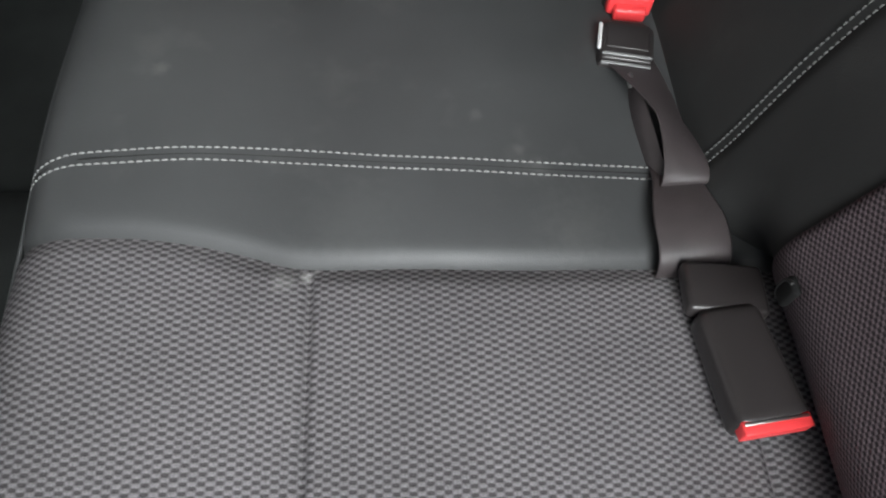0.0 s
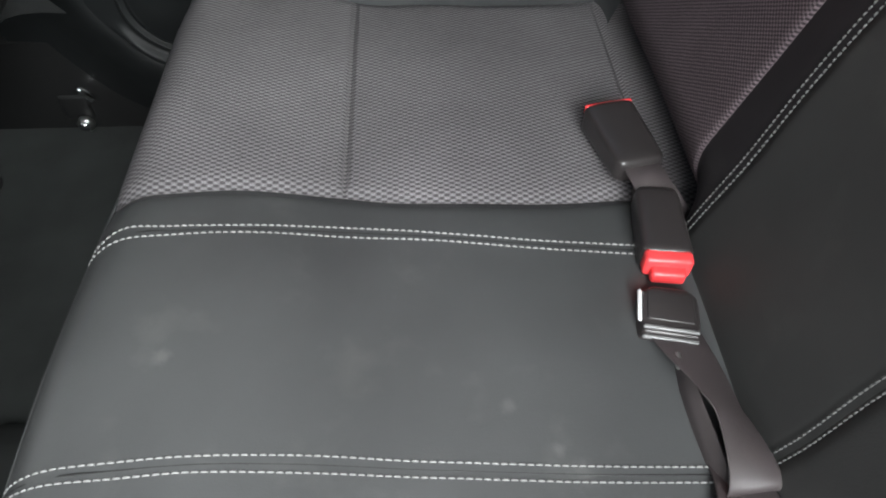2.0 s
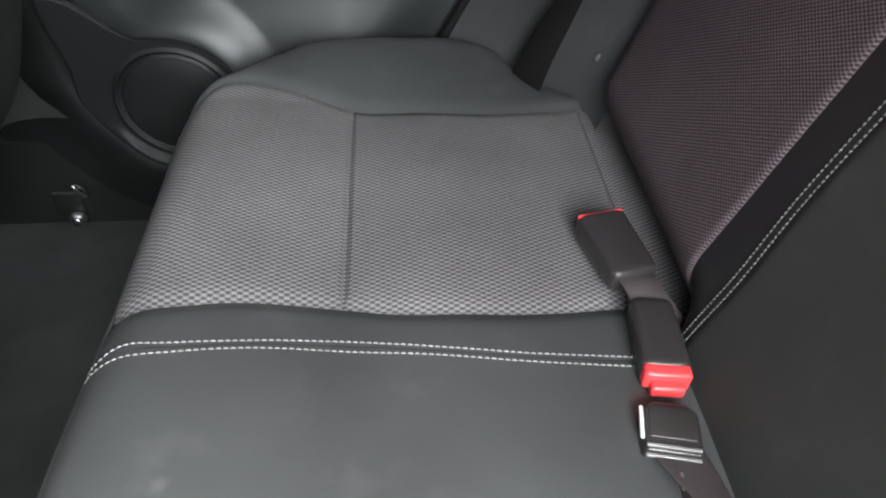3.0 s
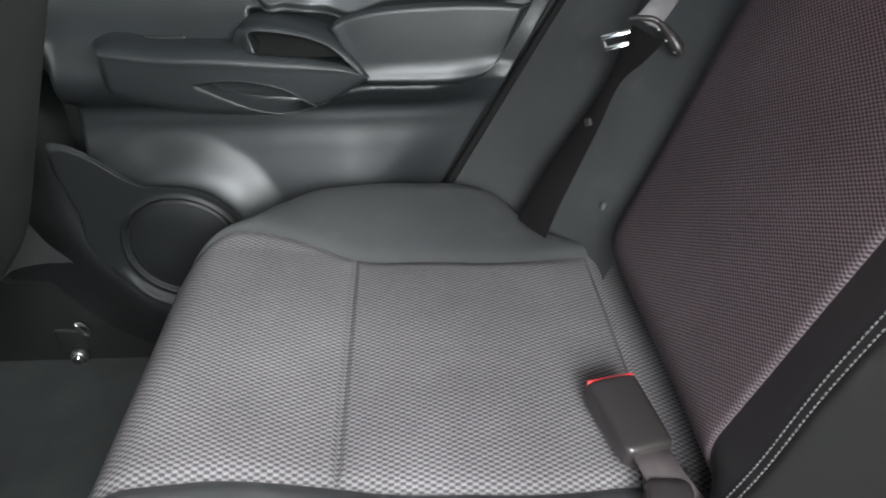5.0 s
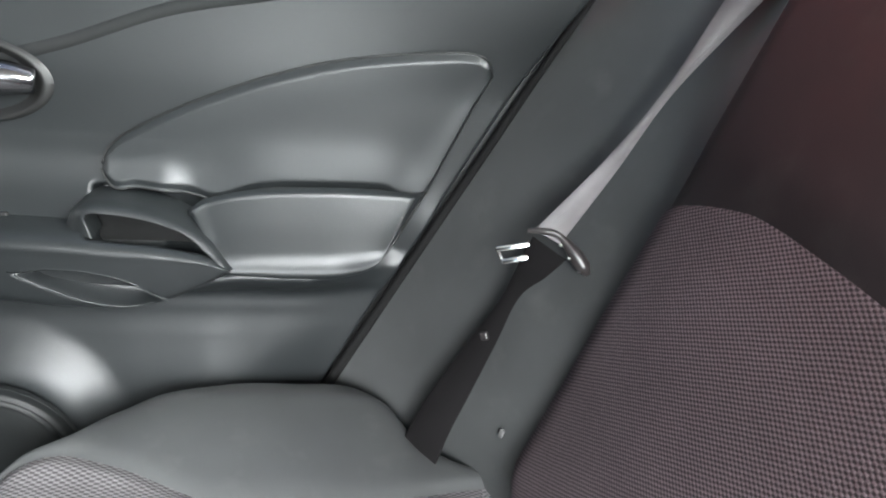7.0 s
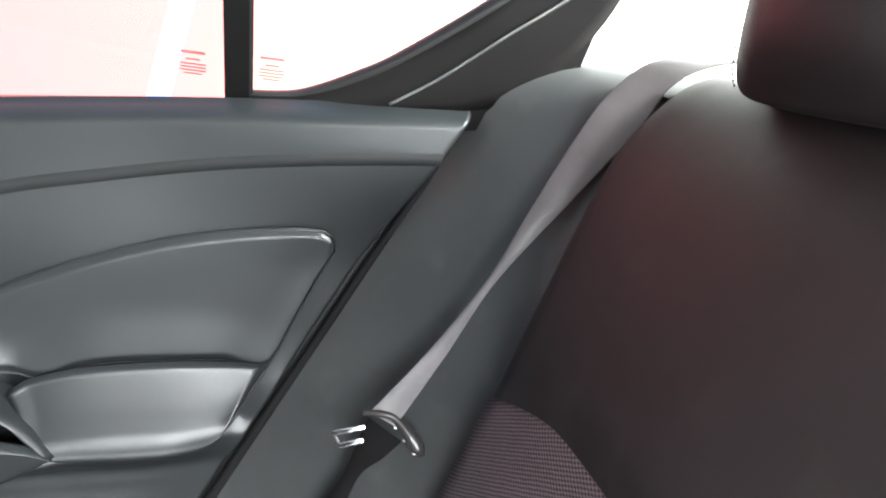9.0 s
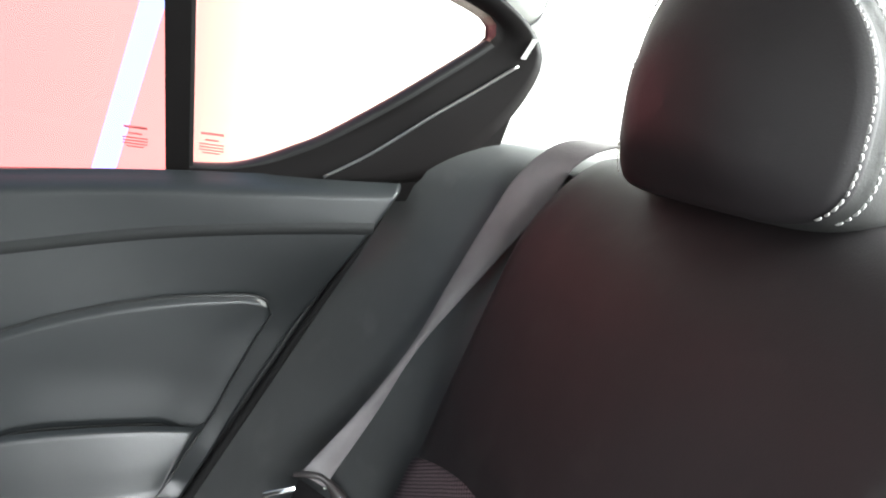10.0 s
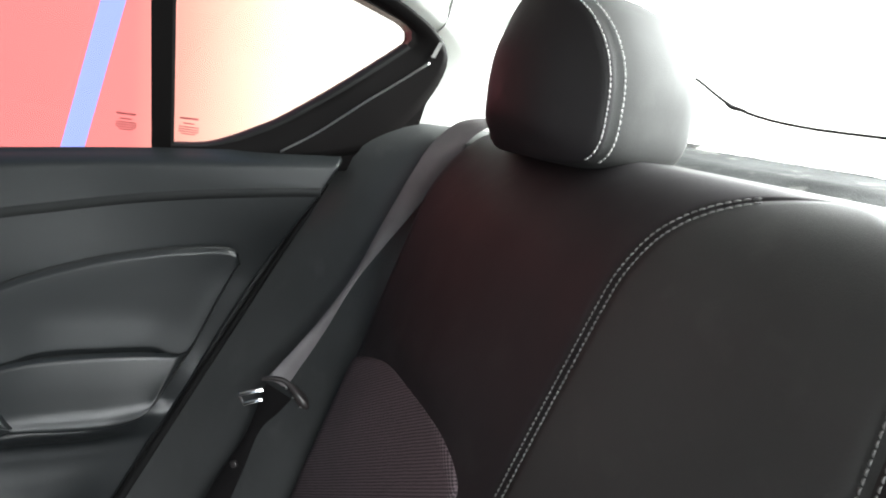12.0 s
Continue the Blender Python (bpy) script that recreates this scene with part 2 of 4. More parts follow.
    for s in np.linspace(0, run[-1], n + 1):
        k = min(len(fine) - 2, max(0, int(np.searchsorted(run, s)) - 1))
        t = (s - run[k]) / max(1e-9, run[k + 1] - run[k])
        out.append(fine[k].lerp(fine[k + 1], float(t)))
    return out


def tube(points, radius, sides=8, n=24, taper=None):
    line = along(points, n)
    verts, faces = [], []
    for i, c in enumerate(line):
        d = (line[min(n, i + 1)] - line[max(0, i - 1)]).normalized()
        a = d.cross(Vector((0.13, 0.21, 0.97))).normalized()
        b = d.cross(a)
        r = radius * (taper(i / n) if taper else 1)
        verts += [c + a * r * math.cos(2 * math.pi * k / sides) + b * r * math.sin(2 * math.pi * k / sides) for k in range(sides)]
    for i in range(n):
        for k in range(sides):
            k2 = (k + 1) % sides
            faces.append((i * sides + k, i * sides + k2, (i + 1) * sides + k2, (i + 1) * sides + k))
    faces += [tuple(range(sides))[::-1], tuple(n * sides + k for k in range(sides))]
    return verts, faces


def stitches(name, fn, length, parent, pitch=0.0056, normal=None, thread=None):
    """A row of short raised threads along fn(s), s 0 to 1."""
    n = max(2, int(length / pitch))
    verts, faces = [], []
    for i in range(n):
        a, b = Vector(fn((i + 0.09) / n)), Vector(fn((i + 0.91) / n))
        up = normal((i + 0.5) / n) if normal else Vector((0, 0, 1))
        d = (b - a).normalized()
        side = d.cross(up).normalized() * 0.0007
        lift, low = up * 0.0010, up * -0.0004
        k = len(verts)
        m1, m2 = a.lerp(b, 0.25), a.lerp(b, 0.75)
        verts += [a + side * 0.6 + low, a - side * 0.6 + low, m1 + side + lift * 0.5, m1 + lift, m1 - side + lift * 0.5,
                  m2 + side + lift * 0.5, m2 + lift, m2 - side + lift * 0.5, b + side * 0.6 + low, b - side * 0.6 + low]
        faces += [tuple(k + q for q in f) for f in ((0, 2, 3), (0, 3, 1), (1, 3, 4), (2, 5, 6, 3), (3, 6, 7, 4), (5, 8, 6), (6, 8, 9), (6, 9, 7), (0, 8, 5, 2), (1, 4, 7, 9))]
    return tagged(mesh_part(name, verts, faces, thread or THREAD, parent, "pale grey double stitching"), kind="stuff")


def rounded_box(size, radius, segs=3):
    bm = bmesh.new()
    bmesh.ops.create_cube(bm, size=1)
    bmesh.ops.scale(bm, vec=size, verts=bm.verts)
    bmesh.ops.bevel(bm, geom=bm.edges[:], offset=radius, segments=segs, profile=0.5, affect="EDGES")
    return bm


def slab(x0, x1, y0, y1, z0, z1):
    bm = bmesh.new()
    bmesh.ops.create_cube(bm, size=1)
    bmesh.ops.scale(bm, vec=(x1 - x0, y1 - y0, z1 - z0), verts=bm.verts)
    bmesh.ops.translate(bm, vec=((x0 + x1) / 2, (y0 + y1) / 2, (z0 + z1) / 2), verts=bm.verts)
    return bm


def ribbon(points, across, width, thick=0.0013, n=60):
    """A strap: a smooth line of centres, with its across-direction at each of them."""
    c, a = along(points, n), along(across, n)
    prof = [(-0.5, 0), (-0.47, 0.5), (0.47, 0.5), (0.5, 0), (0.47, -0.5), (-0.47, -0.5)]
    widths = width if callable(width) else (lambda s: width)
    verts, faces, uvs = [], [], []
    for i in range(n + 1):
        d = (c[min(n, i + 1)] - c[max(0, i - 1)]).normalized()
        side = (a[i] - d * a[i].dot(d)).normalized()
        up = d.cross(side)
        verts += [c[i] + side * p * widths(i / n) + up * q * thick for p, q in prof]
        uvs += [(i / n, p * width if not callable(width) else p * 0.047) for p, q in prof]
    for i in range(n):
        for k in range(6):
            k2 = (k + 1) % 6
            faces.append((i * 6 + k, i * 6 + k2, (i + 1) * 6 + k2, (i + 1) * 6 + k))
    faces += [tuple(range(6))[::-1], tuple(n * 6 + k for k in range(6))]
    return verts, faces, uvs


def strap(name, points, across, width, parent=None, label="", n=60, thick=0.0013):
    v, f, uvs = ribbon(points, across, width, thick, n)
    ob = mesh_part(name, v, f, BELT, parent, label)
    layer = ob.data.uv_layers.new(name="UVMap")
    for loop in ob.data.loops:
        layer.data[loop.index].uv = (uvs[loop.vertex_index][1], uvs[loop.vertex_index][0])
    return ob


def strap_between(name, left, right, parent, label, n=120, thick=0.0013, mat=None):
    """A strap whose two edges are given."""
    a, b = along(left, n), along(right, n)
    verts, faces = [], []
    prof = ((0, 0), (0.03, 0.5), (0.97, 0.5), (1, 0), (0.97, -0.5), (0.03, -0.5))
    up = Vector((-0.7, -0.6, 0.4))
    for i in range(n + 1):
        d = (a[min(n, i + 1)] + b[min(n, i + 1)] - a[max(0, i - 1)] - b[max(0, i - 1)]).normalized()
        nrm = d.cross(b[i] - a[i]).normalized()
        if nrm.dot(up) < 0:
            nrm = -nrm
        verts += [a[i].lerp(b[i], p) + nrm * q * thick for p, q in prof]
    for i in range(n):
        faces += [(i * 6 + k, i * 6 + (k + 1) % 6, i * 6 + 6 + (k + 1) % 6, i * 6 + 6 + k) for k in range(6)]
    ob = mesh_part(name, verts, faces, mat or BELT, parent, label)
    layer = ob.data.uv_layers.new(name="UVMap")
    for loop in ob.data.loops:
        layer.data[loop.index].uv = (prof[loop.vertex_index % 6][0] * 0.047, loop.vertex_index // 6 / n)
    return ob

# ---- ground, car shell ----
ground = mesh_part("ground", [(-60, -60, -0.33), (60, -60, -0.33), (60, 60, -0.33), (-60, 60, -0.33)], [(0, 1, 2, 3)], TARMAC, None, "", False)
tagged(ground, "grey tarmac ground outside the car", "ground", kind="structure")
floor = part("floor", slab(-1.6, 0.62, -0.78, 0.78, -0.06, 0.0), CARPET)
tagged(floor, "black carpeted car floor", "floor", kind="structure")


def window_y(x, z):
    """The inner face of the right-hand side windows, leaning inwards towards the roof and the rear."""
    return 0.749 - 0.2516 * (x - 0.406) - 0.362 * (z - 0.885)


# Floor hump and rear bulkhead under and behind the bench.
hump = mesh_part("floor_tunnel", *grid(lambda u, v: (-1.5 + 1.6 * u, -0.14 + 0.28 * v, 0.005 + 0.09 * math.sin(math.pi * v) ** 0.7 if 0 < v < 1 else 0.002), 8, 16), CARPET)
tagged(hump, "black carpeted tunnel along the floor", "floor", kind="structure")
bulkhead = part("wall_rear", slab(0.86, 0.90, -0.62, 0.62, -0.05, 0.93), BLACK_PLASTIC)
tagged(bulkhead, "black bulkhead behind the rear bench", "wall", kind="structure")
# Unseen wall up to the roof, added to keep front light off the seats.
front_wall = part("wall_front", slab(-1.66, -1.60, -0.80, 0.84, -0.05, 1.28), BLACK_PLASTIC)
tagged(front_wall, "unseen black wall added to shut off front light", "wall", kind="structure")
left_sill = part("wall_left", slab(-1.6, 0.9, -0.80, -0.74, -0.06, 0.14), BLACK_PLASTIC)
tagged(left_sill, "black door sill of the open doorway", "wall", kind="structure")
left_rear = part("wall_left_rear", slab(0.62, 0.9, -0.74, -0.66, -0.05, 0.97), DOOR_PLASTIC)
tagged(left_rear, "dark quarter panel beside the bench", "wall", kind="structure")
# Unseen blocker that keeps sun and doorway light off the far door's front.
left_front = part("wall_left_blocker", slab(-1.6, 0.02, -0.80, -0.73, 0.14, 1.20), BLACK_PLASTIC)
tagged(left_front, "unseen dark wall added to block light at left front", "wall", kind="structure")
# Unseen blocker over the front window, against red light on the seat back.
right_front = part("wall_right_blocker", slab(-1.6, -0.34, 0.70, 0.80, 0.84, 1.28), BLACK_PLASTIC)
tagged(right_front, "unseen black wall added to block light at right front", "wall", kind="structure")
right_skin = part("wall_right", slab(-1.6, 0.95, 0.80, 0.84, -0.06, 0.84), BODY_PAINT)
tagged(right_skin, "painted outer skin of the car side", "wall", kind="structure")
# Added out of sight to stop backdrop light leaking under the window frame.
quarter_skin = part("wall_right_rear", slab(0.54, 0.95, 0.755, 0.80, 0.70, 0.885), BODY_PAINT)
tagged(quarter_skin, "unseen painted quarter panel added as a light stop", "wall", kind="structure")
right_low = part("sill_right", slab(-1.6, 0.62, 0.705, 0.80, -0.06, 0.17), BLACK_PLASTIC)
tagged(right_low, "black door sill trim", "sill", kind="structure")

# Roof lining, bowed down to the sides.
roof_v, roof_f = grid(lambda u, v: (-1.2 + 2.06 * u, (2 * v - 1) * (0.63 - 0.05 * u), 1.23 - 0.05 * (2 * v - 1) ** 4 - 0.02 * smooth01(u, 0.75, 1.0)), 40, 30)
n0 = len(roof_v)
roof_v2 = [(x, y, z + 0.03) for x, y, z in roof_v]
ceiling = mesh_part("ceiling", roof_v + roof_v2, roof_f + [tuple(n0 + i for i in f[::-1]) for f in roof_f], HEADLINER)
tagged(ceiling, "pale grey fabric headliner under the roof", "ceiling", kind="structure")

# Parcel shelf behind the seat back.
def shelf_at(u, v):
    """The felt shelf: a rolled front edge, then a flat that climbs to the window."""
    x = 0.75 + 0.43 * u
    roll = 0.012 * math.exp(-(((x - 0.93) / 0.05) ** 2))
    return (x, (2 * v - 1) * 0.60, 0.950 + 0.030 * u + roll + 0.0008 * noise.noise((x * 60, v * 72, 0.3)))


shelf_v, shelf_f = grid(shelf_at, 90, 140)
shelf = mesh_part("parcel_shelf", shelf_v + [(x, y, z - 0.02) for x, y, z in shelf_v], shelf_f + [tuple(len(shelf_v) + i for i in f[::-1]) for f in shelf_f], SHELF_CARPET)
tagged(shelf, "grey felt parcel shelf behind the seat", "shelf", kind="structure")
cowl = mesh_part("rear_window_ledge", *grid(lambda u, v: (1.18 + 0.10 * u, (2 * v - 1) * 0.62, 0.987 + 0.035 * u ** 1.5), 8, 30), PALE_TRIM)
tagged(cowl, "pale ledge under the rear window", "trim", kind="structure")


# ---- right-hand windows ----
def plate(name, poly, mat, parent, thick, off=0.0, label=""):
    """A flat piece in the leaning window plane."""
    bm = bmesh.new()
    front = [bm.verts.new((x, window_y(x, z) + off, z)) for x, z in poly]
    back = [bm.verts.new((x, window_y(x, z) + off + thick, z)) for x, z in poly]
    bm.faces.new(front)
    bm.faces.new(back[::-1])
    k = len(poly)
    for i in range(k):
        bm.faces.new((front[i], back[i], back[(i + 1) % k], front[(i + 1) % k]))
    return part(name, bm, mat, parent, label)


def band(name, inner, outer, mat, parent, off_in, off_out, thick, label="", n=60):
    """A moulding in the window plane between two lines, its face running from one depth to the other."""
    a, b = along([(x, 0, z) for x, z in inner], n), along([(x, 0, z) for x, z in outer], n)

    def at(u, v):
        p = a[round(u * n)].lerp(b[round(u * n)], min(1, max(0, v)))
        y = window_y(p.x, p.z)
        d = off_in + (off_out - off_in) * v - 0.004 * math.sin(math.pi * min(1, max(0, v)))
        return (p.x, y + d, p.z)

    v1, f1 = grid(at, n, 6)
    k = len(v1)
    v2 = [(x, y + thick, z) for x, y, z in v1]
    faces = f1 + [tuple(k + i for i in f[::-1]) for f in f1]
    for i in range(n):
        for j in (0, 6):
            q = i * 7 + j
            faces.append((q, q + 7, k + q + 7, k + q))
    return mesh_part(name, v1 + v2, faces, mat, parent, label)


glass_low = [(0.418, 0.891), (0.463, 0.897), (0.496, 0.909), (0.529, 0.926), (0.561, 0.946), (0.622, 0.994), (0.681, 1.046), (0.698, 1.063), (0.703, 1.075), (0.694, 1.087), (0.668, 1.097), (0.598, 1.119), (0.50, 1.142), (0.42, 1.152)]
frame_out = [(0.43, 0.880), (0.52, 0.886), (0.60, 0.897), (0.650, 0.906), (0.690, 0.925), (0.716, 0.958), (0.738, 0.994), (0.750, 1.030), (0.750, 1.055), (0.736, 1.077), (0.71, 1.096), (0.664, 1.118), (0.58, 1.145), (0.44, 1.172)]
quarter = thing("window_1", "fixed triangular quarter window in black frame", "window", "structure")
band("window_frame", glass_low, frame_out, GLOSS_BLACK, quarter, 0.0, -0.012, 0.03, "satin black window frame")
pane = plate("pane", glass_low, GLASS, quarter, 0.004, 0.012, "clear glass pane with printed mark")
pane.visible_shadow = False
seal = band("seal", [(0.418, 0.886), (0.463, 0.892), (0.499, 0.904), (0.532, 0.921), (0.564, 0.941), (0.625, 0.989), (0.684, 1.041), (0.703, 1.060)], [(0.418, 0.893), (0.463, 0.899), (0.494, 0.911), (0.527, 0.929), (0.559, 0.949), (0.619, 0.997), (0.678, 1.049), (0.696, 1.066)], BLACK_PLASTIC, quarter, -0.004, 0.004, 0.01, "rubber seal")
mesh_part("trim_bead", *tube([(x, window_y(x, z) - 0.0145, z) for x, z in ((0.560, 0.900), (0.60, 0.930), (0.63, 0.957), (0.66, 0.985), (0.689, 1.010), (0.728, 1.045))], 0.0016, 6, 40), STEEL, quarter, "thin pale bead")
mesh_part("clip", *grid(lambda u, v: (0.727 + 0.006 * u + 0.006 * v, window_y(0.73, 1.05 + 0.022 * v) - 0.016, 1.052 + 0.020 * v), 2, 2), STEEL, quarter, "small pale clip")
plate("frame_foot", [(0.43, 0.866), (0.60, 0.874), (0.70, 0.892), (0.735, 0.95), (0.738, 0.994), (0.716, 0.958), (0.690, 0.925), (0.650, 0.906), (0.60, 0.897), (0.52, 0.886), (0.43, 0.880)], GLOSS_BLACK, quarter, 0.03, -0.011, "black foot of the frame")
door_glass = thing("window_2", "clear door window with printed mark", "window", "structure")
dp = plate("pane", [(-0.75, 0.75), (0.40, 0.86), (0.40, 1.15), (-0.3, 1.17)], GLASS, door_glass, 0.004, 0.014)
dp.visible_shadow = False
divider = thing("window_divider", "black upright bar between two side windows", "trim", "structure")
plate("bar", [(0.396, 0.880), (0.4205, 0.882), (0.409, 1.18), (0.384, 1.18)], GLOSS_BLACK, divider, 0.028, -0.006)
plate("bar_edge", [(0.419, 0.884), (0.4245, 0.885), (0.413, 1.18), (0.408, 1.18)], BLACK_PLASTIC, divider, 0.02, -0.002)
rail = plate("window_rail", [(-0.75, 1.15), (0.41, 1.135), (0.50, 1.13), (0.50, 1.19), (-0.75, 1.21)], GLOSS_BLACK, None, 0.03, -0.005)
tagged(rail, "black upper frame of the door window", "trim", kind="structure")

# Printed marks on the glass: plain bars.
def glass_mark(parent, x, z):
    for k, (w, h, dz) in enumerate(((0.024, 0.0028, 0.0), (0.014, 0.002, -0.0075), (0.026, 0.0016, -0.0125), (0.026, 0.0016, -0.0158), (0.026, 0.0016, -0.0191), (0.018, 0.0016, -0.0224))):
        plate("print_bar", [(x - w / 2, z + dz), (x + w / 2, z + dz), (x + w / 2, z + dz - h), (x - w / 2, z + dz - h)], MARK, parent, 0.0004, 0.010)


MARK = worn("dull_red_print", (0.55, 0.12, 0.12), 0.8, 900, 0.0001, 0.1)
glass_mark(pane, 0.442, 0.930)
glass_mark(dp, 0.363, 0.926)


# ---- pillar trim beside the rear window ----
edge_a = along([(x, window_y(x, z) + 0.004, z) for x, z in ((0.645, 0.895), (0.682, 0.925), (0.708, 0.958), (0.730, 0.998), (0.741, 1.032), (0.740, 1.054), (0.727, 1.073), (0.70, 1.092), (0.64, 1.119), (0.52, 1.150))], 60)
edge_b = along([(0.90, 0.62, 0.90), (1.05, 0.62, 0.93), (1.26, 0.60, 1.00), (1.20, 0.60, 1.05), (1.12, 0.59, 1.09), (1.04, 0.57, 1.13), (0.96, 0.55, 1.16), (0.88, 0.53, 1.18), (0.78, 0.53, 1.185), (0.60, 0.55, 1.20)], 60)


def pillar_at(u, v):
    p = edge_a[round(u * 60)].lerp(edge_b[round(u * 60)], v)
    return (p.x, p.y + 0.035 * math.sin(math.pi * v) * (1 - u) - 0.03 * smooth01(v, 0.0, 0.12) * (1 - v), p.z)


pillar = mesh_part("pillar_trim", *grid(pillar_at, 60, 24), PALE_TRIM)
tagged(pillar, "pale grey moulded pillar trim beside rear window", "trim", kind="structure")
mesh_part("panel_gap", *tube([Vector(pillar_at(k / 60, v / 24)) - Vector((0.0006, 0.0008, 0)) for k, v in ((51, 17), (48, 14), (46, 12), (43, 9), (41, 7), (37, 4), (34, 2), (32, 0.6))], 0.0010, 6, 40), CAP_GREY, pillar, "thin dark panel gap")
left_pillar = mesh_part("pillar_trim_left", [(p[0], -p[1], p[2]) for p in grid(pillar_at, 60, 24)[0]], [f[::-1] for f in grid(pillar_at, 60, 24)[1]], PALE_TRIM)
tagged(left_pillar, "pale grey moulded pillar trim of far side", "trim", kind="structure")

# Rear window with its black edge line.
rear_window = thing("window_3", "wide sloping rear window with black edge", "window", "structure")
rw = mesh_part("pane", [(1.28, -0.62, 1.0), (1.28, 0.62, 1.0), (0.85, 0.56, 1.21), (0.85, -0.56, 1.21)], [(0, 1, 2, 3)], GLASS, rear_window, "", False)
rw.visible_shadow = False
edge_line = ((0.86, 0.572, 1.195), (0.95, 0.596, 1.165), (1.04, 0.585, 1.124), (1.12, 0.541, 1.084), (1.17, 0.498, 1.047), (1.20, 0.42, 1.031), (1.215, 0.29, 1.027), (1.22, 0.0, 1.025))
mesh_part("window_edge", *tube(list(edge_line) + [(x, -y, z) for x, y, z in edge_line[-2::-1]], 0.0022, 8, 120), GLOSS_BLACK, rear_window, "thin black window edging")
mesh_part("edging_debris", *tube([(1.160, 0.509, 1.052), (1.166, 0.497, 1.046), (1.176, 0.480, 1.0435)], 0.0034, 6, 10, lambda k: math.sin(math.pi * (0.1 + 0.8 * k))), GLOSS_BLACK, rear_window, "loose flap of the edging")

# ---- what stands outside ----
# Both surfaces emit their brightness; the ramp paints the glare towards white.
RED_GLOW = glow("glowing_red_wall", ((0.0, (1.0, 0.20, 0.21)), (0.33, (1.0, 0.25, 0.24)), (0.385, (1.0, 0.44, 0.35)), (0.45, (1.1, 0.72, 0.56)), (0.53, (1.35, 1.15, 0.95)), (0.64, (1.8, 1.75, 1.6)), (0.80, (2.4, 2.4, 2.3))), 0, -0.8, 2.6, 0.80)
BLUE_GLOW = glow("glowing_blue_band", ((0.0, (0.28, 0.34, 1.0)), (1.0, (0.28, 0.34, 1.0))), 0, -1, 1, 1.05)
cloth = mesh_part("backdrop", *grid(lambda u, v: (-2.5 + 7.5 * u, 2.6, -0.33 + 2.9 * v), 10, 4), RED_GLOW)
tagged(cloth, "red wall outside that glows, its glare fading to white", "backdrop", kind="structure")
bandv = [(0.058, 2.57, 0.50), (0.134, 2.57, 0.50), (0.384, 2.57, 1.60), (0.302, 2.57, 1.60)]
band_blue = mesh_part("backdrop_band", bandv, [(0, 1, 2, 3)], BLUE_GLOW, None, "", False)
tagged(band_blue, "slanting blue band glowing on the red wall", "backdrop", kind="structure")

# ---- rear bench cushion ----
cushion = thing("rear_seat_cushion", "dark rear bench cushion with grey woven inserts", "car seat", at=(0, 0, 0))
crown = curve_of("-0.1,0.372 0.03,0.372 0.06,0.373 0.12,0.371 0.23,0.360 0.36,0.358 0.48,0.346 0.56,0.335 0.70,0.32")
mid_near = curve_of("0.0,0.139 0.047,0.140 0.082,0.140 0.117,0.141 0.152,0.145 0.188,0.152 0.223,0.161 0.239,0.162 0.296,0.163 0.369,0.166 0.444,0.165 0.491,0.164 0.6,0.164")
mid_far = curve_of("0.0,0.160 0.045,0.163 0.086,0.167 0.132,0.172 0.180,0.172 0.229,0.168 0.278,0.160 0.328,0.157 0.431,0.160 0.481,0.168 0.6,0.168")
cloth_end = curve_of("0.0,0.46 0.03,0.485 0.06,0.512 0.083,0.524 0.141,0.519 0.211,0.497 0.232,0.489 0.313,0.485 0.382,0.483 0.454,0.493 0.530,0.508 0.60,0.512")
outer_end = curve_of("0.0,0.475 0.03,0.50 0.06,0.525 0.1,0.553 0.132,0.593 0.173,0.629 0.232,0.654 0.311,0.657 0.397,0.646 0.425,0.621 0.455,0.575 0.491,0.545 0.53,0.528 0.60,0.522")


def cushion_point(q, y, lift=0.0):
    """A place on the cushion: q runs back from the front edge and, below zero, down the front face."""
    x = max(q, 0.075)
    ay = abs(y - 0.005)
    z = crown(x) + lift
    if ay < 0.165:
        z += 0.012 * (1 - (ay / 0.165) ** 2)
    if abs(y) > 0.49:
        z += 0.03 * min(1.0, (abs(y) - 0.49) / 0.13)
    z += 0.0016 * noise.noise((q * 9, y * 9, 1.7))
    if q < 0.075:
        a = (0.075 - q) / 0.05
        if a < math.pi / 2:
            return (0.075 - 0.05 * math.sin(a), y, z - 0.05 * (1 - math.cos(a)))
        return (0.025 + 0.12 * min(0.2, (a - math.pi / 2) * 0.05), y, z - 0.05 - (a - math.pi / 2) * 0.05)
    return (x, y, z)


def sunk(d, depth=0.005, wide=0.008):
    return -depth * math.exp(-((d / wide) ** 2))


def cushion_panel(name, q0, q1, lo, hi, mat, nu, nv, label, puff=0.004, sides=(1, 1, 1, 1)):
    def at(u, v):
        q = q0 + (q1 - q0) * u
        a, b = lo(max(q, 0.0)), hi(max(q, 0.0))
        y = a + (b - a) * v
        lift = puff * (1 - (2 * u - 1) ** 6) * (1 - (2 * v - 1) ** 6)
        lift += min(sunk(d, deep, 0.008 if deep == 0.005 else 0.0034) for on, d, deep in zip(sides, (abs(b - a) * v, abs(b - a) * (1 - v), abs(q1 - q0) * u, abs(q1 - q0) * (1 - u)), (0.005, 0.005, 0.0045, 0.0045)) if on)
        return cushion_point(q, y, lift)

    return mesh_part(name, *grid(at, nu, nv), mat, cushion, label)


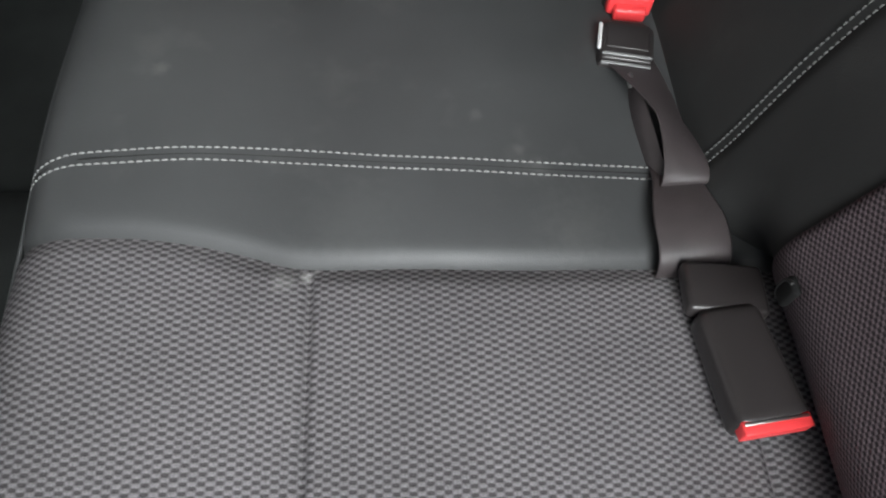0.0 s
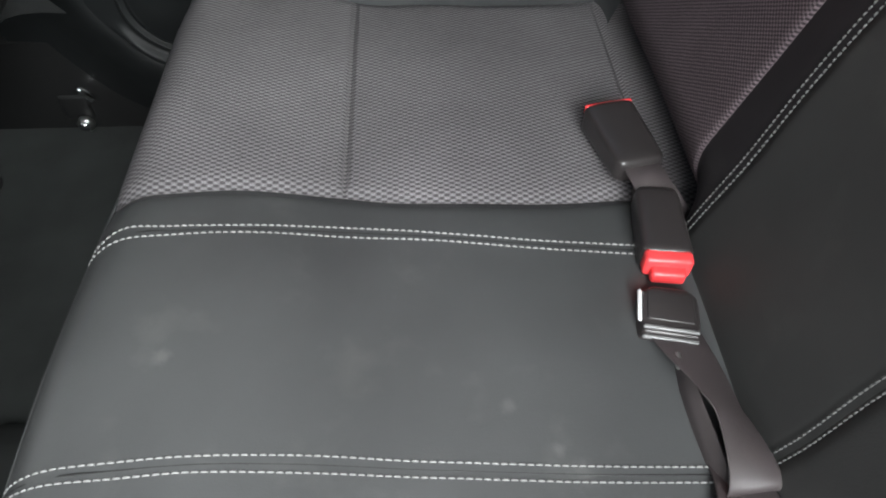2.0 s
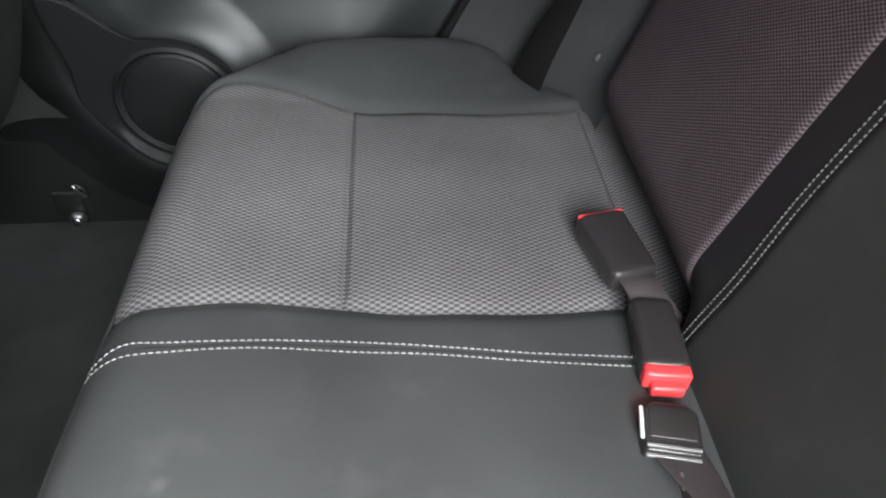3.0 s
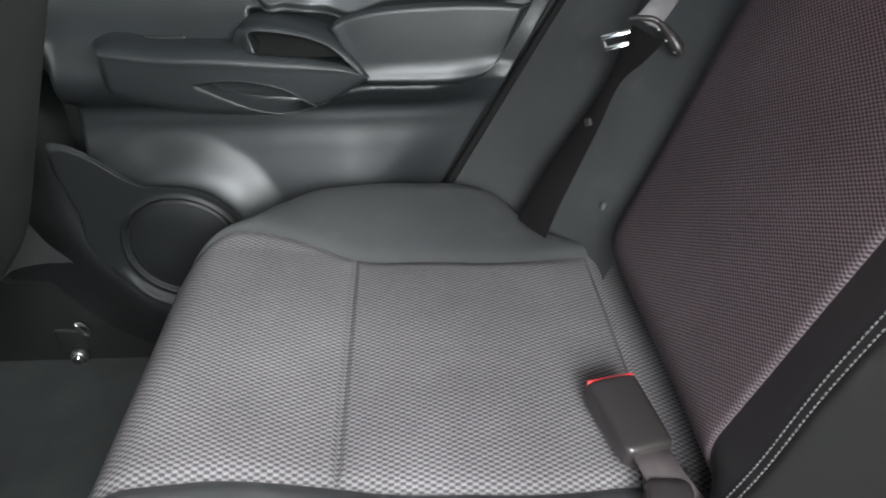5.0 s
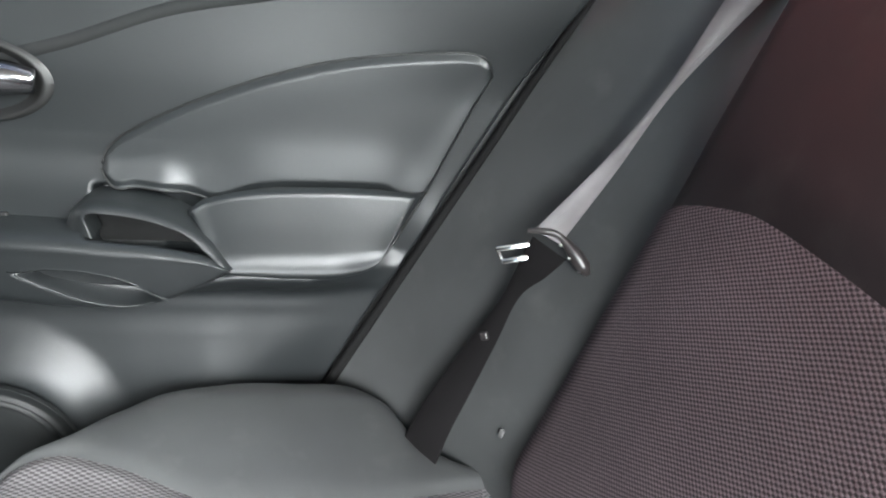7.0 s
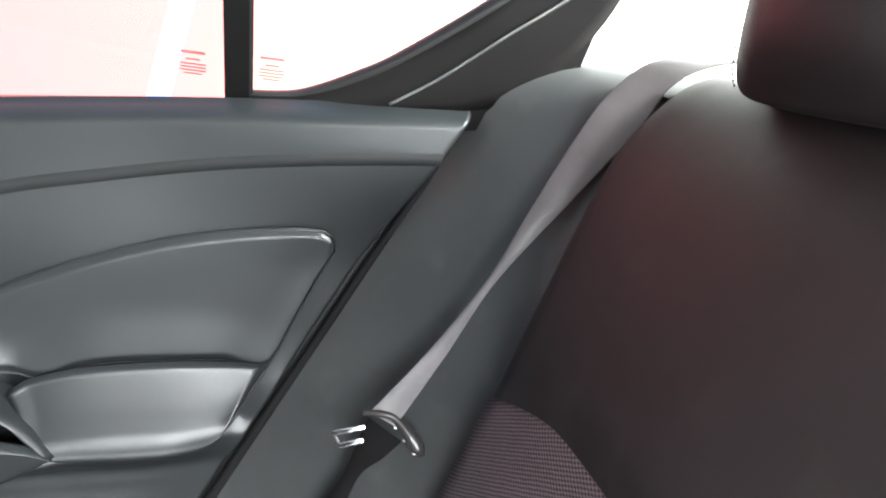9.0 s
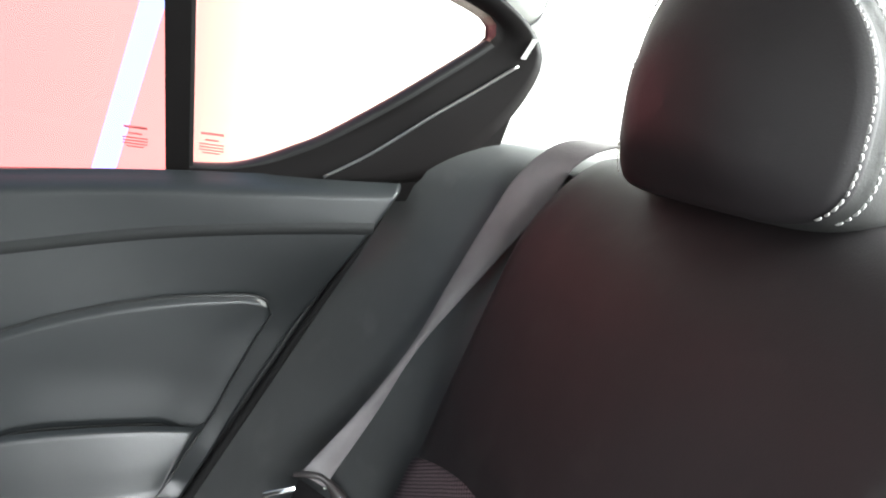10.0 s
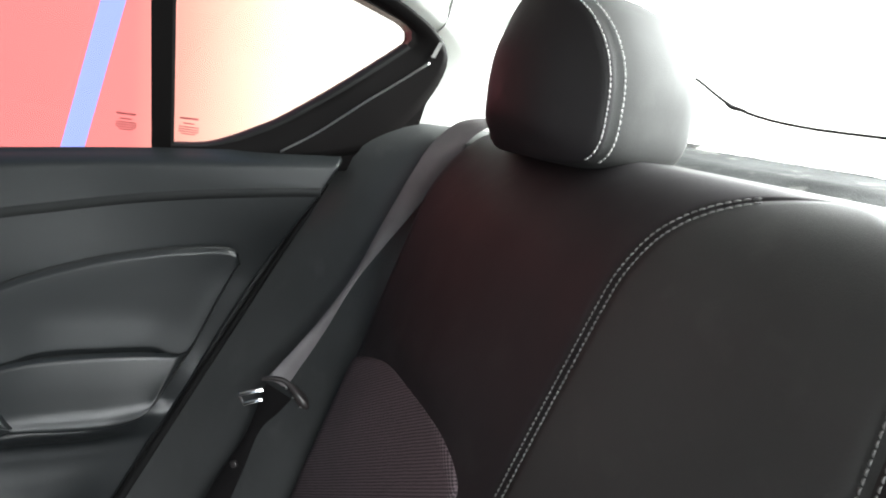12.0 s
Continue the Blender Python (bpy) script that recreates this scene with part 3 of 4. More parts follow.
cushion_panel("centre_panel", -0.20, 0.60, lambda q: -mid_near(q), mid_far, LEATHER, 160, 90, "plain charcoal leatherette centre", 0.002, (1, 1, 0, 0))
for side in (1, -1):
    inner = mid_far if side > 0 else mid_near
    a, b, c = (lambda q, s=side, f=inner: s * f(q)), (lambda q, s=side: s * cloth_end(q)), (lambda q, s=side: s * outer_end(q))
    cushion_panel("front_insert", -0.20, 0.232, a, b, CUSHION_CLOTH, 260, 70, "grey woven cloth", 0.003)
    cushion_panel("rear_insert", 0.232, 0.520, a, b, CUSHION_CLOTH, 200, 70, "grey woven cloth", 0.003)
    cushion_panel("rear_strip", 0.520, 0.62, a, b, CUSHION_CLOTH, 24, 60, "grey woven cloth", 0.001)

    def outer_at(u, v, s=side):
        q = -0.20 + 0.82 * u
        y0, y1 = cloth_end(max(q, 0)), outer_end(max(q, 0))
        if v <= 0.6:
            t = v / 0.6
            x, y, z = cushion_point(q, y0 + (y1 - y0) * math.sin(t * math.pi / 2), 0)
            drop = min(0.05, (y1 - y0) * 0.6) * (1 - math.cos(t * math.pi / 2)) * 0.55
            return (x, s * y, z - drop + sunk(y - y0))
        x, y, z = cushion_point(q, y1, 0)
        d = min(0.05, (y1 - y0) * 0.6) * 0.55 + (v - 0.6) / 0.4 * 0.22
        return (x, s * (y + 0.004 * math.sin((v - 0.6) * 7)), max(0.02, z - d))

    vv, ff = grid(outer_at, 130, 40)
    mesh_part("side_bolster", vv, ff if side > 0 else [f[::-1] for f in ff], LEATHER, cushion, "charcoal leatherette bolster")


def on_cushion(f, q0, q1):
    def at(s):
        q = q0 + (q1 - q0) * s
        p = cushion_point(q, f(q), 0.0022)
        return p
    return at


near_up = curve_of("0.0,-0.086 0.043,-0.083 0.070,-0.080 0.107,-0.077 0.144,-0.074 0.219,-0.073 0.297,-0.080 0.375,-0.085 0.436,-0.086 0.476,-0.086 0.56,-0.086")
near_lo = curve_of("0.0,-0.094 0.046,-0.091 0.072,-0.089 0.109,-0.087 0.145,-0.084 0.219,-0.084 0.297,-0.090 0.374,-0.095 0.476,-0.096 0.56,-0.096")
far_up = curve_of("0.0,0.107 0.040,0.110 0.054,0.116 0.098,0.118 0.142,0.120 0.186,0.123 0.231,0.123 0.278,0.118 0.324,0.111 0.370,0.106 0.469,0.102 0.56,0.101")
far_lo = curve_of("0.0,0.097 0.042,0.100 0.059,0.104 0.101,0.108 0.187,0.114 0.277,0.108 0.369,0.097 0.466,0.092 0.56,0.091")
for f in (near_up, near_lo, far_up, far_lo):
    stitches("stitching", on_cushion(f, 0.0, 0.50), 0.50, cushion)
for lo_f, up_f in ((near_lo, near_up), (far_lo, far_up)):
    mid = lambda q, a=lo_f, b=up_f: (a(q) + b(q)) / 2
    mesh_part("seam", *tube([Vector(on_cushion(mid, 0.0, 0.5)(k / 20)) - Vector((0, 0, 0.0012)) for k in range(21)], 0.0011, 6, 60), BLACK_PLASTIC, cushion, "dark folded seam")
mesh_part("front_piping", *tube([cushion_point(0.022, -0.45 + 0.9 * k / 20, 0.001) for k in range(21)], 0.0015, 6, 80), LEATHER, cushion, "thin edge piping")

# ---- rear seat back ----
back = thing("folding_rear_bench", "dark rear seat back with plum-grey woven inserts", "car seat")


def back_point(y, h, lift=0.0):
    """A place on the seat back: h climbs its face, then runs over the top to the shelf."""
    z, x = min(h, 0.885), 0.0
    x = 0.517 + 0.325 * (z - 0.356)
    ay = abs(y)
    if ay > 0.44:
        x += 0.032 * ((ay - 0.44) / 0.06) ** 2
    if z < 0.42:
        x += 0.06 * ((0.42 - z) / 0.08) ** 2 * smooth01(ay, 0.11, 0.17)
    x += 0.0015 * noise.noise((y * 8, h * 8, 4.2)) - lift
    if h > 0.885:
        a = (h - 0.885) / 0.086
        t = min(a, math.pi / 2)
        x += 0.325 * 0.086 * math.sin(t) * math.cos(t) + 0.086 * (1 - math.cos(t)) + max(0, h - 0.885 - 0.086 * math.pi / 2)
        z += 0.086 * math.sin(t)
    return (x, y, z)


seam_right = curve_of("0.30,0.112 0.378,0.113 0.433,0.113 0.50,0.118 0.57,0.119 0.66,0.116 0.727,0.112 0.774,0.109 0.824,0.105 0.871,0.101 0.908,0.096 0.937,0.088 0.960,0.072 0.980,0.052 0.998,0.028 1.02,0.0")


def seam_y(h, s=1):
    """The stitched seams on either side of the centre, which stand a little off the middle."""
    return s * seam_right(h) if s > 0 else -(seam_right(h) - 0.026 - 0.009 * smooth01(h, 0.38, 0.50) + 0.0365 * smooth01(h, 0.50, 0.85))


arch = curve_of("0.150,0.680 0.160,0.700 0.178,0.712 0.20,0.719 0.245,0.727 0.30,0.731 0.35,0.727 0.40,0.714 0.45,0.695 0.475,0.682 0.502,0.666")


def back_panel(name, lo, hi, nv, mat, label):
    """A panel of the seat back between two lines that climb it, sunk along the stitched seams."""
    def at(u, v):
        h = 0.31 + 0.74 * u
        y = lo(h) + (hi(h) - lo(h)) * v
        d = min(abs(y - seam_y(h, 1)), abs(y - seam_y(h, -1)))
        lift = sunk(d, 0.003, 0.006)
        lift += 0.010 * math.exp(-(((abs(y) - 0.30) / 0.13) ** 2)) * smooth01(h, 0.70, 0.76) * (1 - smooth01(h, 0.86, 0.95))
        return back_point(y, h, lift)
    return mesh_part(name, *grid(at, 170, nv, True), mat, back, label)


back_panel("centre_panel", lambda h: seam_y(h, -1), lambda h: seam_y(h, 1), 80, DIMMED_LEATHER, "charcoal leatherette centre")
# Same leatherette either side; the far panel's colour carries its deeper shade.
back_panel("outer_panel", lambda h: seam_y(h, 1), lambda h: 0.505, 110, SHADED_LEATHER, "plum-black outer panel")
back_panel("outer_panel", lambda h: -0.505, lambda h: seam_y(h, -1), 110, DIMMED_LEATHER, "charcoal outer panel")
for s in (1, -1):
    def insert_at(u, v, s=s):
        y0 = 0.157 if s > 0 else 0.178
        y = y0 + (0.502 - y0) * v
        h = 0.31 + (arch(y) - 0.31) * u
        edge = min(v * (0.502 - y0), (1 - v) * 0.344, (1 - u) * (arch(y) - 0.31))
        lift = 0.0022 * smooth01(edge, 0.0, 0.010) + (-0.004 if edge < 0.0005 else 0.0015)
        x, yy, z = back_point(y, h, lift)
        return (x, s * yy, z)
    vv, ff = grid(insert_at, 120, 90, True)
    mesh_part("woven_insert", vv, ff if s > 0 else [f[::-1] for f in ff], BACK_CLOTH, back, "plum-grey woven cloth")
    for off in (-0.0036, 0.0036):
        def row(t, s=s, off=off):
            h = 0.33 + 0.655 * t
            e = 0.004
            slope = (seam_y(h + e, s) - seam_y(h - e, s)) / (2 * e)
            k = 1 / math.sqrt(1 + slope * slope)
            return Vector(back_point(seam_y(h, s) + off * k, h - off * slope * k, 0.0005))
        stitches("stitching", row, 0.70, back, 0.0044, lambda t: Vector((-0.93, 0, 0.36)), SHADED_THREAD)

# ---- side trim between seat back and door ----
side_trim = thing("side_bolster_trim", "charcoal padded side trim beside the seat back", "seat trim")


def door_edge(z):
    return 0.369 + 0.53 * (z - 0.367)


trim_mid = curve_of("0.2,0.478 0.3,0.492 0.41,0.508 0.503,0.534 0.62,0.588 0.746,0.650 0.90,0.715 1.0,0.755")


def trim_at(u, v):
    h = 0.28 + 0.78 * u
    z = min(h, 0.915)
    over = max(0.0, h - 0.915)
    a = Vector((door_edge(z) + 0.004, 0.702 - 0.10 * smooth01(z, 0.86, 0.93) * 0.5, z))
    m = Vector((trim_mid(z), 0.557, z))
    up = smooth01(z, 0.78, 0.90)
    b = Vector((0.517 + 0.325 * (z - 0.356) + 0.016 + 0.034 * up, 0.455 + 0.035 * up, z))
    p = (a * (1 - v) ** 2 + (2 * m - 0.5 * a - 0.5 * b) * 2 * v * (1 - v) + b * v * v)
    t = min(over / 0.05, math.pi / 2)
    p.x += 0.05 * (1 - math.cos(t)) + 0.42 * 0.05 * math.sin(t) + max(0, over - 0.05 * math.pi / 2)
    p.z += 0.05 * math.sin(t)
    return p


mesh_part("padding", *grid(trim_at, 90, 50, True), LEATHER, side_trim, "charcoal leatherette padding")
left_trim = thing("side_bolster_trim", "charcoal padded side trim by the open doorway", "seat trim")
mesh_part("padding", [(p[0], -p[1], p[2]) for p in grid(trim_at, 90, 50)[0]], grid(trim_at, 90, 50)[1], LEATHER, left_trim)

# ---- head restraint ----
def head_restraint(cy):
    h = thing("head_restraint", "charcoal leatherette head restraint with pale double stitching", "headrest", group="head restraints", at=(0.742, cy, 0.957))
    tilt = -0.03

    def section(a, k):
        """Outline of the front face: a dome on a flat base, a 0 to 1 round it; k shrinks it."""
        t = 2 * math.pi * a
        c, s = math.cos(t), math.sin(t)
        y = 0.104 * math.copysign(abs(c) ** (0.94 if s > 0 else 0.36), c)
        z = (0.095 if s > 0 else 0.058) * math.copysign(abs(s) ** (0.94 if s > 0 else 0.52), s)
        return y * k, z * k

    def swept(x, y, z):
        return (x + tilt * z + 0.017 * (y / 0.10) ** 2, y, z + 0.058)

    rim = [section((0.865 + 0.77 * i / 200) % 1.0, 1.0) for i in range(201)]
    prof = [(-0.061, 0.0), (-0.0602, 0.25), (-0.0565, 0.45), (-0.051, 0.62), (-0.043, 0.77), (-0.038, 0.89), (-0.034, 0.960), (-0.030, 0.962), (-0.026, 0.97), (-0.014, 1.0), (0.004, 1.004), (0.022, 1.003), (0.038, 0.99), (0.050, 0.965), (0.058, 0.925), (0.064, 0.85), (0.068, 0.70), (0.070, 0.45), (0.071, 0.0)]
    n = 96

    def lathe(rings):
        verts = [swept(x, *section(i / n, k)) for x, k in rings for i in range(n)]
        faces = [(i * n + j, (i + 1) * n + j, (i + 1) * n + (j + 1) % n, i * n + (j + 1) % n) for i in range(len(rings) - 1) for j in range(n)]
        return verts, faces

    mesh_part("front_panel", *lathe(prof[:8]), SHADED_LEATHER, h, "plum-black front panel")
    mesh_part("pad", *lathe(prof[7:]), DIMMED_LEATHER, h, "charcoal leatherette sides")
    for x, k in ((-0.036, 0.962), (-0.024, 0.983)):
        line = along([swept(x, y * k * 1.008, z * k * 1.008) for y, z in rim], 400)
        out = along([(-0.35, y / 0.10, z / 0.086) for y, z in rim], 400)
        stitches("stitching", lambda t, line=line: line[min(400, round(t * 400))], 0.46, h, 0.0050, lambda t, out=out: out[min(400, round(t * 400))].normalized())
    for y in (-0.055, 0.055):
        mesh_part("post", *tube([(0.012, y, -0.05), (0.012, y, 0.02)], 0.005, 12, 2), DARK_CHROME, h, "dark steel post")
    return h


head = head_restraint(0.288)
copy_thing(head, pose(0.742, -0.292, 0.957))

# ---- rear door ----
GRILLE = worn("speaker_grille", (0.0085, 0.0095, 0.0098), 0.5, 1400, 0.0008, 0.2, spec=0.35)
door = thing("door_1", "dark grey moulded rear door panel, closed", "door", "structure")
sill_z = curve_of("-0.4,0.800 0.0,0.838 0.244,0.866 0.396,0.883 0.50,0.893 0.69,0.913")
front_x = curve_of("0.165,-0.075 0.21,-0.122 0.275,-0.158 0.36,-0.172 0.48,-0.170 0.57,-0.158 0.66,-0.18 0.90,-0.22")
shelf_out = curve_of("0.20,0.60 0.26,0.62 0.31,0.57 0.36,0.43 0.41,0.23 0.445,0.11 0.470,0.16 0.490,0.70 0.515,1.0 0.54,0.97 0.565,0.70 0.595,0.25 0.62,0.06 0.65,0.0")


def door_y(x, z):
    y = 0.705
    e = 0.25 + 0.75 * (1 - smooth01(x, door_edge(z) - 0.12, door_edge(z) - 0.02))
    under = (1 - 0.22 * smooth01(x, 0.20, 0.26)) * (1 - 0.80 * smooth01(x, 0.17, 0.21) * (1 - smooth01(x, 0.42, 0.47)) * smooth01(z, 0.505, 0.53))
    y -= 0.066 * shelf_out(z) * e * under
    y += (0.018 - 0.11 * (x - 0.33 + math.sqrt((x - 0.33) ** 2 + 0.01))) * smooth01(z, 0.70, 0.86)
    y += 0.02 * (1 - smooth01(x, -0.26, -0.12)) * smooth01(z, 0.45, 0.6)
    r = math.hypot(x + 0.026, z - 0.282)
    y -= 0.020 * (1 - smooth01(r, 0.088, 0.155)) * (1 - smooth01(z, 0.40, 0.46))
    y += 0.05 * (1 - smooth01(x, front_x(z), front_x(z) + 0.03)) * (1 - smooth01(z, 0.5, 0.58))
    y += 0.05 * (1 - smooth01(z, 0.165, 0.205))
    d = sill_z(x) - z
    if d < 0.02:
        y += 0.03 * (1 - max(0.0, d) / 0.02) ** 2
    return y


def body_at(u, v):
    z0 = 0.165 + (0.93 - 0.165) * u
    a, b = front_x(z0), door_edge(z0) - 0.004
    x = a + (b - a) * v
    top = sill_z(x)
    z = 0.165 + (top - 0.165) * u
    b2 = door_edge(z) - 0.004
    x = a + (b2 - a) * v
    y = door_y(x, z)
    y += 0.02 * (1 - smooth01(b2 - x, 0.0, 0.010)) ** 2
    if 0.125 < x < 0.505:
        y += 0.014 * smooth01(min(z - ins_low(x), ins_top(x) - z), 0.006, 0.014)
    if 0.215 < x < 0.44:
        y += 0.03 * smooth01(min(z - 0.520, 0.600 - z), 0.0, 0.010) * smooth01(min(x - 0.215, 0.44 - x - (0.57 - z) * 0.5), 0.0, 0.012)
    if 0.10 < x < 0.232:
        y += 0.03 * smooth01(min(z - 0.53, 0.600 - z), 0.0, 0.010) * smooth01(min(x - 0.095, 0.232 - x), 0.0, 0.012)
    return (x, y, z)


ledge = mesh_part("door_ledge", *grid(lambda u, v: (-0.30 + 0.97 * u, door_y(-0.30 + 0.97 * u, sill_z(-0.30 + 0.97 * u)) + (window_y(-0.30 + 0.97 * u, 0.885) - door_y(-0.30 + 0.97 * u, sill_z(-0.30 + 0.97 * u)) + 0.02) * v, sill_z(-0.30 + 0.97 * u) + 0.001 - 0.006 * v * v), 60, 6), DOOR_PLASTIC, door, "top ledge of the door")

# Upper insert.
ins_top = curve_of("0.112,0.618 0.116,0.630 0.126,0.643 0.150,0.660 0.182,0.678 0.236,0.703 0.291,0.724 0.345,0.740 0.401,0.751 0.457,0.758 0.490,0.760 0.505,0.757 0.515,0.747 0.518,0.737")
ins_low = curve_of("0.112,0.618 0.114,0.610 0.118,0.604 0.15,0.599 0.194,0.594 0.222,0.588 0.266,0.602 0.341,0.608 0.405,0.608 0.458,0.604 0.480,0.652 0.500,0.697 0.518,0.735")


mesh_part("door_body", *grid(body_at, 220, 240), DOOR_PLASTIC, door, "dark grey grained plastic")


def insert_door(u, v):
    x = 0.112 + 0.406 * (0.5 - 0.5 * math.cos(math.pi * u))
    a, b = ins_low(x) - 0.004 * smooth01(x, 0.20, 0.24) * (1 - smooth01(x, 0.44, 0.47)), ins_top(x)
    z = a + (b - a) * v
    e = min((b - a) * v, (b - a) * (1 - v), (x - 0.112) * 1.2, (0.518 - x) * 1.2)
    y = door_y(x, z) - 0.005 - 0.006 * smooth01(e, 0.0, 0.010)
    y += 0.001 * math.sin(math.pi * v) * smooth01(e, 0.0, 0.05) - 0.005 * (1 - smooth01(z - a, 0.0, 0.07)) * smooth01(x, 0.15, 0.30) * (1 - smooth01(x, 0.36, 0.51))
    return (x, y, z)


panel = mesh_part("upper_insert", *grid(insert_door, 130, 60), DOOR_SOFT, door, "soft grey insert panel")
mesh_part("insert_gap", *tube([Vector(insert_door(u, 1.0)) - Vector((0, 0.0015, 0)) for u in [k / 40 for k in range(1, 41)]], 0.0010, 6, 120), BLACK_PLASTIC, panel, "dark panel gap")
mesh_part("insert_gap", *tube([Vector(insert_door(u, 0.0)) - Vector((0, 0.0015, 0)) for u in [k / 40 for k in range(1, 41)]], 0.0010, 6, 120), BLACK_PLASTIC, panel, "dark panel gap")

# Padded armrest insert.
pad_top = along([(0.198, 0, 0.576), (0.216, 0, 0.590), (0.266, 0, 0.603), (0.341, 0, 0.609), (0.405, 0, 0.609), (0.455, 0, 0.605)], 80)
pad_low = along([(0.244, 0, 0.528), (0.254, 0, 0.519), (0.312, 0, 0.515), (0.365, 0, 0.517), (0.390, 0, 0.523), (0.405, 0, 0.538)], 80)
pad_y = curve_of("0.0,0.650 0.03,0.640 0.07,0.633 0.12,0.6285 0.20,0.6295 0.28,0.6317 0.36,0.6355 0.44,0.641 0.60,0.652 0.80,0.664 0.93,0.671 0.97,0.673 1.0,0.680")


def pad_at(u, v):
    a, b = pad_low[round(u * 80)], pad_top[round(u * 80)]
    x, z = a.x + (b.x - a.x) * v, a.z + (b.z - a.z) * v
    e = min(u, 1 - u)
    fore = 1 - smooth01(u, 0.0, 0.10)
    return (x, pad_y(v) + 0.012 * (1 - smooth01(e, 0, 0.05)) - 0.012 * fore * smooth01(v, 0.3, 0.7) + 0.010 * smooth01(u, 0.6, 1.0) * (1 - v), z)


arm_pad = mesh_part("armrest_pad", *grid(pad_at, 80, 60), DOOR_SOFT, door, "padded grey armrest")
rim = [pad_at(k / 20, 0.0) for k in range(21)] + [pad_at(1.0, k / 10) for k in range(1, 11)]
mesh_part("pad_gap", *tube([Vector(p) - Vector((0, 0.001, 0.0)) for p in rim], 0.0015, 6, 120), BLACK_PLASTIC, arm_pad, "dark panel gap")

# Armrest with grab pocket.
arm_top = curve_of("-0.10,0.562 -0.08,0.570 0.0,0.568 0.08,0.566 0.13,0.562 0.19,0.556 0.225,0.548 0.250,0.536")
arm_low = curve_of("-0.10,0.522 -0.033,0.500 0.039,0.486 0.105,0.482 0.15,0.484 0.186,0.494 0.225,0.515 0.250,0.532")
arm_sec = [(0.705, 1.10), (0.668, 1.05), (0.640, 1.01), (0.626, 0.95), (0.620, 0.86), (0.620, 0.74), (0.6205, 0.50), (0.622, 0.25), (0.625, 0.10), (0.632, 0.01), (0.655, -0.06), (0.705, -0.12)]
arm_line = along([(y, 0, k) for y, k in arm_sec], 80)


scoop_top = curve_of("0.04,0.527 0.07,0.530 0.105,0.528 0.15,0.516 0.184,0.497")
scoop_low = curve_of("0.04,0.525 0.072,0.508 0.10,0.495 0.129,0.487 0.16,0.487 0.184,0.495")


def arm_at(u, v):
    x = -0.10 + 0.350 * u
    a, b = arm_low(x), arm_top(x)
    p = arm_line[round(v * 80)]
    nose = 1 - smooth01(x, -0.10, -0.06)
    z = a + (b - a) * p.z
    y = p.x + 0.05 * nose * (0.70 - p.x) / 0.08
    if p.z > 0.9 and 0.105 < x < 0.232:
        z -= 0.035 * smooth01(p.x, 0.630, 0.642) * smooth01(min(x - 0.105, 0.232 - x), 0.0, 0.010)
    if 0.042 < x < 0.184:
        low, top = scoop_low(x), scoop_top(x)
        if low < z < top:
            y += 0.026 * math.sin(math.pi * (z - low) / (top - low)) ** 0.8 * min(1.0, (top - low) / 0.02)
    return (x, y, z)


armrest = mesh_part("armrest", *grid(arm_at, 140, 80, True), DOOR_PLASTIC, door, "dark grey armrest")
def arm_face(x, z):
    """How far out the armrest's surface stands at a given place."""
    a, b = arm_low(x), arm_top(x)
    p = min(arm_line, key=lambda q: abs(a + (b - a) * q.z - z))
    return p.x + 0.05 * (1 - smooth01(x, -0.10, -0.06)) * (0.70 - p.x) / 0.08


crease = along([(x, 0, z) for x, z in ((0.036, 0.528), (0.07, 0.532), (0.105, 0.531), (0.15, 0.519), (0.186, 0.497), (0.22, 0.513), (0.248, 0.531))], 40)
mesh_part("armrest_crease", *tube([(p.x, arm_face(p.x, p.z) + 0.0010, p.z) for p in crease], 0.0013, 8, 80), DOOR_PLASTIC, armrest, "soft raised crease")
lip_line = [(0.042 + 0.142 * k / 24, scoop_low(0.042 + 0.142 * k / 24)) for k in range(25)]
mesh_part("scoop_lip", *tube([(x, arm_face(x, z) + 0.0010, z) for x, z in lip_line], 0.0013, 8, 80), DOOR_PLASTIC, armrest, "lip of the hand recess")
# Sloping collar round the pull pocket, running down into the armrest's nose.
collar_out = along([(0.083, 0.652, 0.562), (0.094, 0.654, 0.585), (0.116, 0.656, 0.594), (0.155, 0.657, 0.590), (0.188, 0.655, 0.581), (0.214, 0.649, 0.568), (0.238, 0.638, 0.548), (0.252, 0.627, 0.533)], 60)
collar_in = along([(0.118, 0.634, 0.560), (0.110, 0.638, 0.582), (0.132, 0.638, 0.584), (0.168, 0.637, 0.579), (0.196, 0.635, 0.571), (0.212, 0.632, 0.562), (0.224, 0.628, 0.551), (0.238, 0.624, 0.538)], 60)



def collar_at(u, v):
    k = round(u * 60)
    a, b = collar_out[k], collar_in[k].lerp(collar_out[k], 0.1)
    if v < 0.2:
        return a + Vector((0, 0.04 * (0.2 - v) / 0.2, 0.004 * (0.2 - v)))
    if v > 0.75:
        return b + Vector((0, 0.032 * (v - 0.75) / 0.25, -0.0005))
    t = (v - 0.2) / 0.55
    return a.lerp(b, t) + Vector((0, -0.0035, 0.0015)) * math.sin(math.pi * t)


collar = mesh_part("pocket_rim", *grid(collar_at, 60, 30), DOOR_PLASTIC, door, "moulded collar round the pocket")


# Back sheet of the pocket; its deep shade is put into a matte black.
def pocket_at(u, v):
    x = 0.104 + 0.122 * u
    top = curve_of("0.10,0.582 0.125,0.586 0.17,0.580 0.20,0.570 0.226,0.552")(x)
    low = 0.545
    return (x, 0.668 + 0.006 * math.sin(math.pi * v), low + (top + 0.006 - low) * v)


